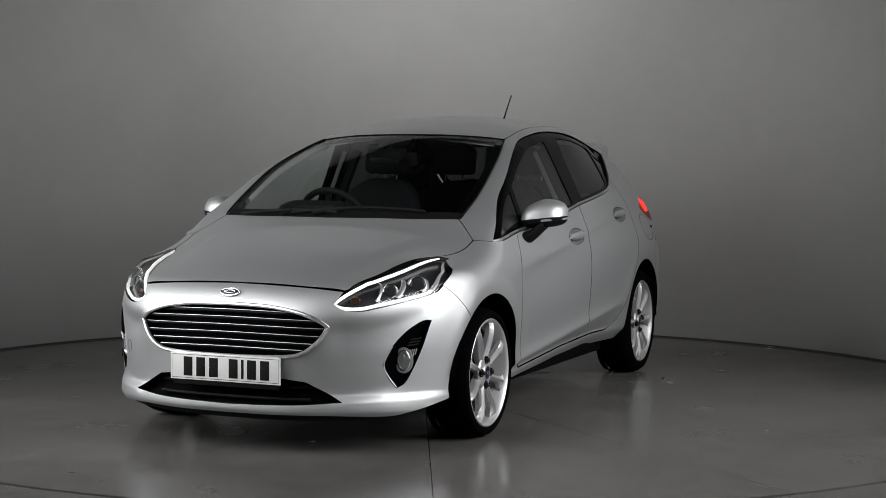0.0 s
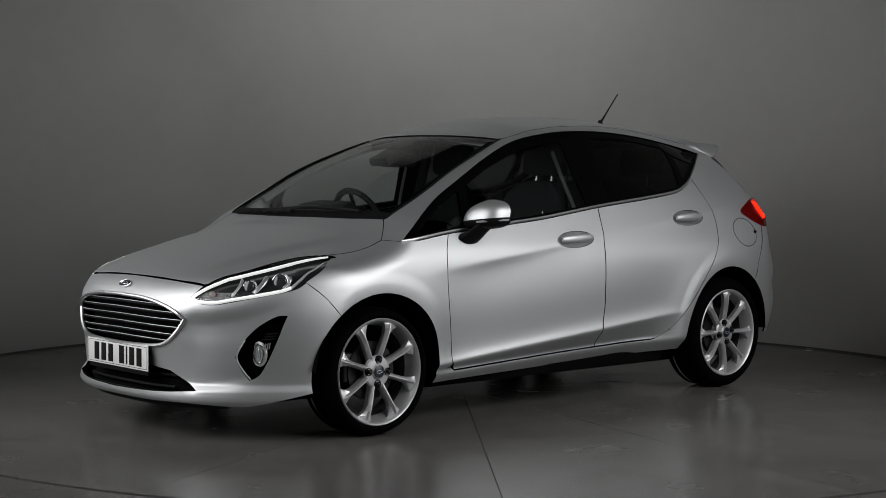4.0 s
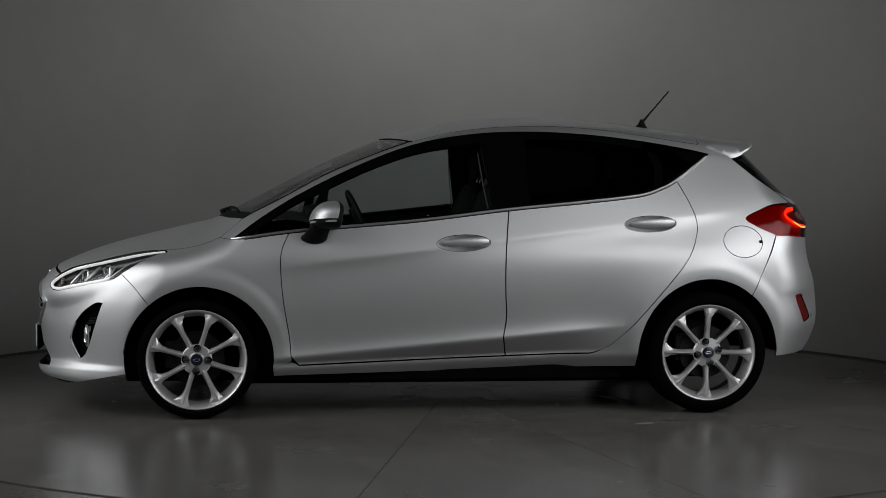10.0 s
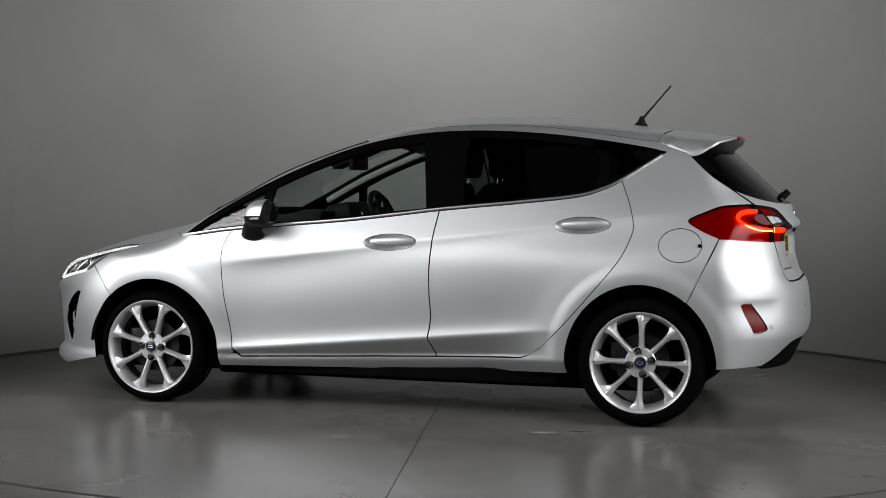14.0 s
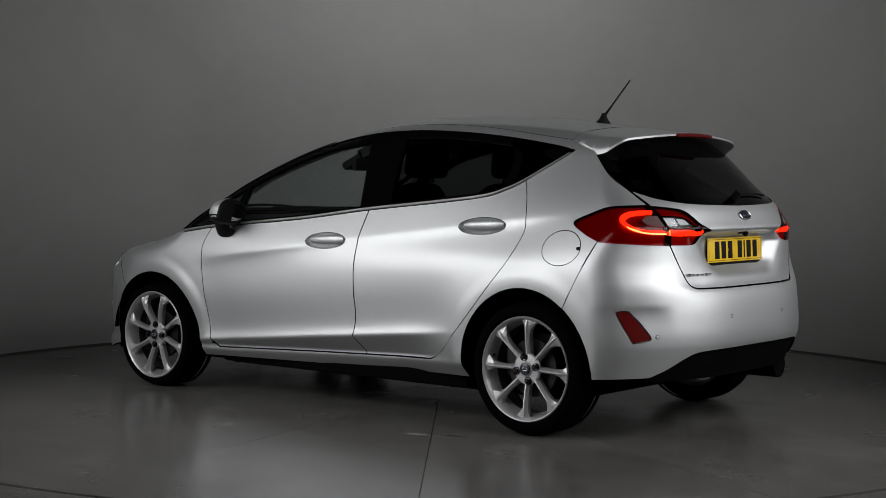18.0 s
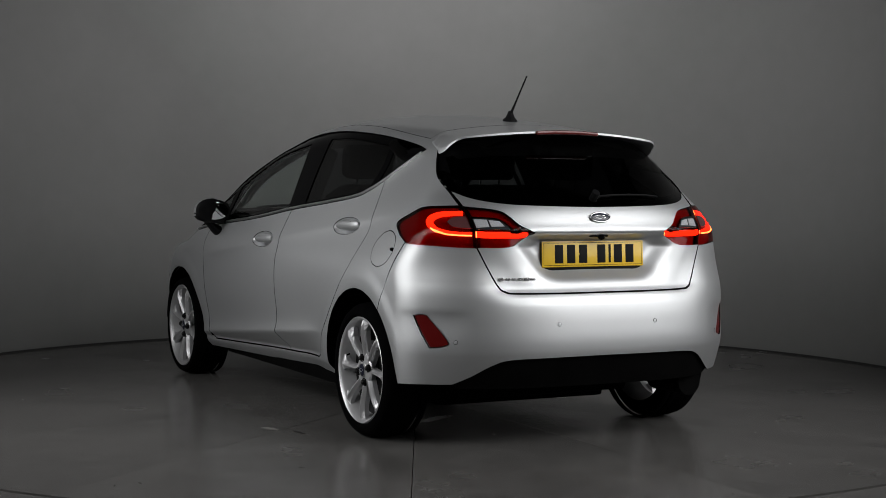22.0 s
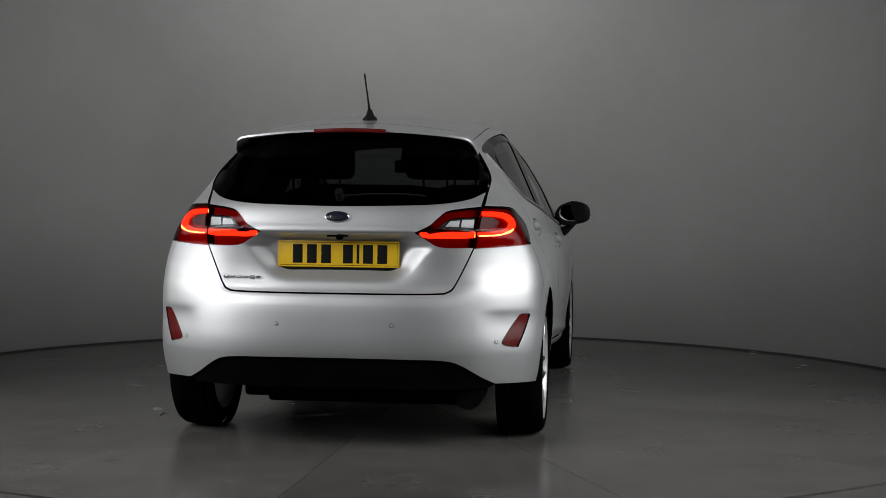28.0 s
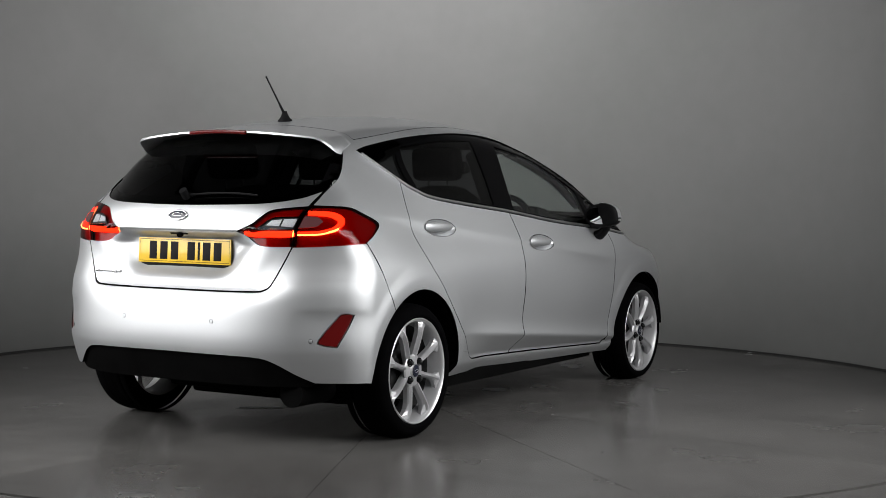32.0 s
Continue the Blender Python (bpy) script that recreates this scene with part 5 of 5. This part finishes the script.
def door_mirror(s):
    """Two-tone mirror: painted cap, black housing, glass and foot."""
    root = new("door_mirror")
    root.parent = car
    cx, cy, cz = 0.650, 0.880, 0.947
    nu, nv = 40, 28
    power = lambda c, e: math.copysign(abs(c) ** e, c)

    def shell(u, v, grow):
        """Flat-bottomed bowl: a long front that leans back to the widest section, then a short black bezel."""
        x, y, z = power(math.sin(v) * math.cos(u), 0.75), power(math.sin(v) * math.sin(u), 0.62), power(math.cos(v), 0.68)
        h = (0.091 - 0.020 * max(0, y) - 0.020 * max(0, -y)) if z > 0 else 0.046
        deep = (0.100 if x > 0 else 0.034) * x * grow
        return cx - 0.034 + deep - 0.018 * max(0, z) - 0.022 * y, (cy + 0.103 * y * grow) * s, cz + h * z * grow + 0.012 * y

    def piece(name, keep, mat, label, grow=1.0):
        grid = [(2 * math.pi * i / nu, math.pi * j / nv) for j in range(nv + 1) for i in range(nu)]
        faces = []
        for j in range(nv):
            for i in range(nu):
                if keep(math.cos(2 * math.pi * (i + 0.5) / nu), math.cos(math.pi * (j + 0.5) / nv)):
                    faces.append((j * nu + i, j * nu + (i + 1) % nu, (j + 1) * nu + (i + 1) % nu, (j + 1) * nu + i))
        return mesh_part(name, [shell(u, v, grow) for u, v in grid], faces if s < 0 else [f[::-1] for f in faces], mat, root, label)

    piece("housing", lambda x, z: True, BLACK_PLASTIC, "black mirror housing", 0.99)
    piece("mirror_cap", lambda x, z: x > 0 and z > 0, PAINT, "silver mirror cap", 1.004)
    strip = [(cx - 0.034 + 0.102 * math.cos(a) - 0.022 * math.sin(a), (cy + 0.104 * math.sin(a)) * s, cz - 0.012 + 0.012 * math.sin(a)) for a in np.linspace(0.1, 1.5, 10)]
    part("indicator_strip", tube(strip, 0.0055, 6), REFLECTOR, root, "clear side indicator strip")
    rim = ellipse_on((cx - 0.066, cy * s, cz + 0.022), (-1, 0.06 * s, -0.03), 0.092, 0.062, 0.004, steps=40)
    part("glass_rim", rim, BLACK_PLASTIC, root)
    part("mirror_pane", ellipse_on((cx - 0.071, cy * s, cz + 0.022), (-1, 0.06 * s, -0.03), 0.078, 0.048, 0.0006, steps=40), MIRROR_GLASS, root, "mirror glass")
    foot = bmesh.new()
    rows = []
    for y, x, z, w, h in ((0.782, 0.700, 0.862, 0.070, 0.022), (0.812, 0.700, 0.858, 0.066, 0.026), (0.835, 0.695, 0.862, 0.060, 0.030), (0.858, 0.686, 0.882, 0.054, 0.030), (0.880, 0.674, 0.905, 0.050, 0.028), (0.900, 0.662, 0.922, 0.046, 0.024)):
        rows.append([foot.verts.new((x + w * math.cos(a), y * s, z + h * math.sin(a))) for a in (2 * math.pi * i / 14 for i in range(14))])
    for a, b in zip(rows, rows[1:]):
        for i in range(14):
            foot.faces.new((a[i], a[(i + 1) % 14], b[(i + 1) % 14], b[i]))
    foot.faces.new(rows[0])
    foot.faces.new(rows[-1])
    part("mirror_foot", foot, BLACK_PLASTIC, root, "black mirror foot")
    return tagged(root, label="silver and black door mirror")


door_mirror(1)
door_mirror(-1)

az = float(on_skin("top", [(-1.105, 0.0)])[0][2])
a = part("aerial", lathe([(0.036, 0.0), (0.034, 0.010), (0.022, 0.022), (0.014, 0.040), (0.011, 0.052), (0.0, 0.054)], 20, "z"), BLACK_PLASTIC, car, "black roof aerial")
a.matrix_basis = Matrix.Translation((-1.105, 0, az - 0.003)) @ Matrix.Rotation(radians(-5), 4, "Y")
part("aerial_rod", tube([(-0.004, 0, 0.040), (-0.05, 0, 0.105), (-0.128, 0, 0.214), (-0.132, 0, 0.219)], [0.007, 0.0042, 0.0036, 0.0046], 8), BLACK_PLASTIC, a)
for p0, p1 in (((1.128, -0.20), (1.048, 0.45)), ((1.075, -0.50), (1.132, 0.04))):
    uv = np.array([(p0[0] + (p1[0] - p0[0]) * t, p0[1] + (p1[1] - p0[1]) * t) for t in np.linspace(0, 1, 12)])
    part("wiper_blade", tube(on_skin("top", uv, 0.012), 0.007, 6, flat=1.2), BLACK_PLASTIC, car, "black windscreen wiper")
    arm = np.array([(1.14, p0[1] + (0.12 if p0[1] > -0.4 else 0.25)), tuple(uv[6])])
    pts = on_skin("top", smooth_line(arm, 6), 0.015)
    part("wiper_arm", tube(pts, [0.011, 0.010, 0.008, 0.007, 0.006, 0.005, 0.005], 6), BLACK_PLASTIC, car)
cowl_half = path([(1.154, 0.0), (1.151, 0.08), (1.140, 0.19), (1.102, 0.39), (1.032, 0.604)], [(1.032, 0.604), (0.995, 0.604)], [(0.995, 0.604), (1.055, 0.39), (1.093, 0.19), (1.104, 0.08), (1.106, 0.0)])
panel("cowl", "top", cowl_half + [(u, -v) for u, v in reversed(cowl_half) if abs(v) > 1e-4], BLACK_PLASTIC, car, lift=0.001, gap=-0.004, step=0.03, label="black scuttle panel under the windscreen")
frit = shrunk(screen, 0.040)
panel("screen_border", "top", screen, BLACK_GLOSS, car, holes=[frit], lift=-0.0065, gap=0.0, step=0.03, depth=0, label="black printed edge of the windscreen")
sens = path([(0.345, -0.07), (0.345, 0.07)], [(0.345, 0.07), (0.43, 0.085), (0.47, 0.05), (0.475, 0.0), (0.47, -0.05), (0.43, -0.085), (0.345, -0.07)])
panel("sensor_window", "top", sens, BLACK_GLOSS, car, lift=-0.0068, gap=0, step=0.03, depth=0.05, label="black sensor patch behind the windscreen")
rg = shrunk(rear_glass, 0.035)
panel("rear_border", "back", rear_glass, BLACK_GLOSS, car, holes=[rg], lift=-0.007, gap=0.0, step=0.03, depth=0)
for s in (1, -1):
    ln = on_skin("side", turned("top", "side", smooth_line(SCREEN_SIDE)), 0.003) * np.array([1, s, 1])
    part("screen_seal", tube(ln, 0.003, 6), BLACK_PLASTIC, car, "black windscreen edge seal")
    part("flap_notch", tube(on_skin("side", [(-1.500, 0.848), (-1.514, 0.848)], 0.001), 0.008, 8), BLACK_GLOSS, car) if s > 0 else None

# ---- cabin ----
half = path([(0.30, 0.0), (0.28, 0.35), (0.24, 0.52)], [(0.24, 0.52), (-0.4, 0.52), (-1.2, 0.50)], [(-1.2, 0.50), (-1.40, 0.45), (-1.45, 0.0)])
panel("headlining", "top", half + [(u, -v) for u, v in reversed(half) if abs(v) > 1e-4], LINING, car, lift=-0.035, gap=0, depth=0, step=0.06, label="light grey headlining")
for s in (1, -1):
    trim = path([(0.95, 0.70), (0.95, 0.872)], [(0.95, 0.872), (0.563, 0.913), (-0.251, 1.000), (-0.914, 1.071), (-1.25, 1.235)], [(-1.25, 1.235), (-1.6, 1.02)], [(-1.6, 1.02), (-1.6, 0.80)], [(-1.6, 0.80), (-0.98, 0.79)], [(-0.98, 0.79), (-0.80, 0.50)], [(-0.80, 0.50), (0.78, 0.42)], [(0.78, 0.42), (0.95, 0.70)])
    panel("door_trim", "side", trim, DASH, car, lift=-0.055, gap=0, depth=0, step=0.06, flipped=s < 0, label="dark door lining")
    ln = on_skin("side", smooth_line([(-0.290, 1.02), (-0.275, 1.18), (-0.260, 1.33)]), -0.075) * np.array([1, s, 1])
    part("pillar_trim", tube(ln, 0.036, 8, flat=0.6), DASH, car, "dark pillar lining")
    ln = on_skin("side", smooth_line([(-0.165, 1.01), (-0.145, 1.14), (-0.125, 1.31)]), -0.075) * np.array([1, s, 1])
    part("seat_belt", tube(ln, 0.012, 6, flat=0.25), BELT, car, "pale grey seat belt")
    ln = on_skin("side", turned("top", "side", smooth_line(SCREEN_SIDE[1:])), -0.034) * np.array([1, s, 1])
    part("windscreen_pillar_trim", tube(ln, 0.020, 8), LINING, car, "pale grey pillar lining")
lining = [(-0.70, 0.45), (0.70, 0.45), (0.70, 0.90), (0.64, 1.025), (-0.64, 1.025), (-0.70, 0.90)]
panel("boot_lining", "back", lining, DASH, car, lift=-0.075, gap=0, depth=0, step=0.06, label="dark boot lining")
part("cabin_floor", box((2.6, 1.30, 0.06), (-0.4, 0, 0.42), 0.01), DASH, car)
part("parcel_shelf", box((0.42, 1.10, 0.025), (-1.46, 0, 0.965), 0.008), FABRIC, car, "dark parcel shelf")


def dashboard():
    prof = [(1.08, 0.90), (0.98, 0.935), (0.86, 0.945), (0.69, 0.930), (0.62, 0.885), (0.61, 0.80), (0.65, 0.70), (0.78, 0.55), (0.78, 0.45)]
    bm = bmesh.new()
    rows = []
    for y in np.linspace(-0.68, 0.68, 25):
        hump = 0.022 * math.exp(-((y + 0.36) / 0.20) ** 4)
        rows.append([bm.verts.new((x + (0.02 if abs(y) > 0.6 else 0) - 0.08 * (y / 0.7) ** 2 * (x > 0.85), y, z + hump * (0.62 < x < 0.9))) for x, z in smooth_line(prof, 3)])
    for a, b in zip(rows, rows[1:]):
        for i in range(len(a) - 1):
            bm.faces.new((a[i], a[i + 1], b[i + 1], b[i]))
    return bm


part("dashboard", dashboard(), DASH, car, "dark grained dashboard")
part("centre_screen", box((0.025, 0.20, 0.125), (0.600, 0.0, 0.905), 0.008, Matrix.Rotation(radians(14), 4, "Y")), BLACK_GLOSS, car, "gloss black touch screen")
part("instrument_hood", box((0.16, 0.32, 0.10), (0.62, -0.36, 0.955), 0.035, Matrix.Rotation(radians(10), 4, "Y"), segments=3), DASH, car, "dark hood over the instruments")
wheel_m = Matrix.Translation((0.385, -0.36, 0.895)) @ Matrix.Rotation(radians(-66), 4, "Y")
sw = part("steering_wheel", lathe([(0.185 + 0.017 * math.cos(t), 0.015 * math.sin(t)) for t in np.linspace(0, 2 * math.pi, 13)], 40, "z"), DASH, car, "black steering wheel")
sw.matrix_basis = wheel_m
part("wheel_boss", box((0.16, 0.17, 0.05), (0.02, 0, -0.01), 0.02), DASH, sw)
for a in (90, 270, 0):
    t = radians(a)
    part("wheel_spoke", tube([(0.05 * math.cos(t), 0.05 * math.sin(t), -0.005), (0.18 * math.cos(t), 0.18 * math.sin(t), 0)], 0.017, 6, flat=0.5), DASH, sw)


def seat(name, x, y, width, label):
    root = new(name)
    root.parent = car
    part("cushion", box((0.50, width, 0.16), (x + 0.22, y, 0.60), 0.05, Matrix.Rotation(radians(-8), 4, "Y"), segments=3), FABRIC, root)
    bm = bmesh.new()
    rows = []
    for z, w, th, dx in ((0.58, 0.94, 0.10, 0.0), (0.66, 1.0, 0.13, -0.02), (0.80, 1.0, 0.12, -0.06), (0.95, 0.96, 0.11, -0.105), (1.06, 0.80, 0.10, -0.14), (1.11, 0.55, 0.07, -0.155), (1.125, 0.3, 0.03, -0.16)):
        ring = []
        for i in range(20):
            t = 2 * math.pi * i / 20
            c, s_ = math.cos(t), math.sin(t)
            sg = lambda q: math.copysign(abs(q) ** 0.55, q)
            ring.append(bm.verts.new((x + dx + th * 0.5 * sg(c) + 0.02 * (abs(s_) > 0.8), y + width / 2 * w * sg(s_), z)))
        rows.append(ring)
    for a, b in zip(rows, rows[1:]):
        for i in range(20):
            bm.faces.new((a[i], a[(i + 1) % 20], b[(i + 1) % 20], b[i]))
    bm.faces.new(rows[-1])
    bm.faces.new(rows[0])
    part("backrest", bm, FABRIC, root, angle=60)
    n = 1 if width < 0.7 else 2
    for k in range(n):
        yy = y if n == 1 else y + (k - 0.5) * 0.62
        part("headrest", box((0.10, 0.27, 0.17), (x - 0.185, yy, 1.235), 0.045, Matrix.Rotation(radians(-6), 4, "Y"), segments=4), FABRIC, root)
        for d in (0.055, -0.055):
            part("headrest_post", tube([(x - 0.165, yy + d, 1.09), (x - 0.18, yy + d, 1.17)], 0.006, 8), CHROME, root, "chrome headrest post")
    return tagged(root, label=label)


seat("front_seat", -0.10, 0.36, 0.50, "charcoal cloth front seat")
seat("front_seat", -0.10, -0.36, 0.50, "charcoal cloth front seat")
seat("rear_seat", -0.93, 0.0, 1.24, "charcoal cloth rear bench")
part("sensor_housing", box((0.17, 0.15, 0.045), (0.485, 0.0, 1.245), 0.015, Matrix.Rotation(radians(24), 4, "Y")), BLACK_PLASTIC, car, "black sensor housing behind the windscreen")
part("rear_view_mirror", box((0.03, 0.25, 0.072), (0.43, 0.0, 1.225), 0.014), BLACK_PLASTIC, car, "black interior mirror")
part("mirror_stalk", tube([(0.44, 0, 1.26), (0.47, 0, 1.285)], 0.014, 8), BLACK_PLASTIC, car)

# wall foot: dark strip colouring in the shadow gap between wall and turning floor
v, f, n = [], [], 120
for i in range(n + 1):
    a = radians(-10) + radians(200) * i / n
    for r, z in ((WALL_R - 0.004, 0.0), (WALL_R - 0.004, 0.012)):
        v.append((r * math.cos(a), r * math.sin(a), z))
for i in range(n):
    f.append((2 * i, 2 * i + 1, 2 * i + 3, 2 * i + 2))
tagged(mesh_part("baseboard", v, f, JOINT), "thin dark strip for the shadow gap at the wall's foot", "baseboard", kind="structure")

# rubbed pale marks on the turntable
SCUFF = material("rubbed_paint", (0.19, 0.185, 0.175), 0.42, noise_scale=30, noise_mix=0.35)
DARK_SCUFF = material("dark_rubber_mark", (0.03, 0.028, 0.026), 0.5, noise_scale=40, noise_mix=0.4)
rnd = random.Random(7)


def floor_scuff(x, y, length, width, turn, mat, label):
    """A thin ragged film of rubbed paint or rubber on a plate."""
    bm = bmesh.new()
    ring = []
    for i in range(26):
        t = 2 * math.pi * i / 26
        k = 0.72 + 0.5 * rnd.random()
        u, v = length / 2 * math.cos(t) * k, width / 2 * math.sin(t) * k
        ring.append(bm.verts.new((x + u * math.cos(turn) - v * math.sin(turn), y + u * math.sin(turn) + v * math.cos(turn), 0.0006)))
    bm.faces.new(ring)
    part("floor_scuff", bm, mat, turntable, label, smooth=False)


floor_scuff(-0.79, 1.15, 0.13, 0.05, radians(15), SCUFF, "pale rubbed mark")
floor_scuff(-0.85, 0.33, 0.26, 0.07, radians(-58), SCUFF, "pale rubbed mark")
floor_scuff(-0.95, 1.07, 0.12, 0.018, radians(10), DARK_SCUFF, "dark rubber mark")
for _ in range(46):
    a, r = rnd.uniform(0, 2 * math.pi), 2.95 * math.sqrt(rnd.uniform(0.12, 1.0))
    floor_scuff(r * math.cos(a), r * math.sin(a), rnd.uniform(0.010, 0.034), rnd.uniform(0.005, 0.010), rnd.uniform(0, 3.1), DARK_SCUFF, "dark rubber mark")



def motions():
    off = Matrix.Translation((*CAR_OFFSET, 0))
    walk(turntable, [(t, pose(0, 0, 0, 0, 0, a)) for t, a in SPIN])
    walk(car, [(t, pose(0, 0, 0, 0, 0, a) @ off) for t, a in SPIN])


motions()
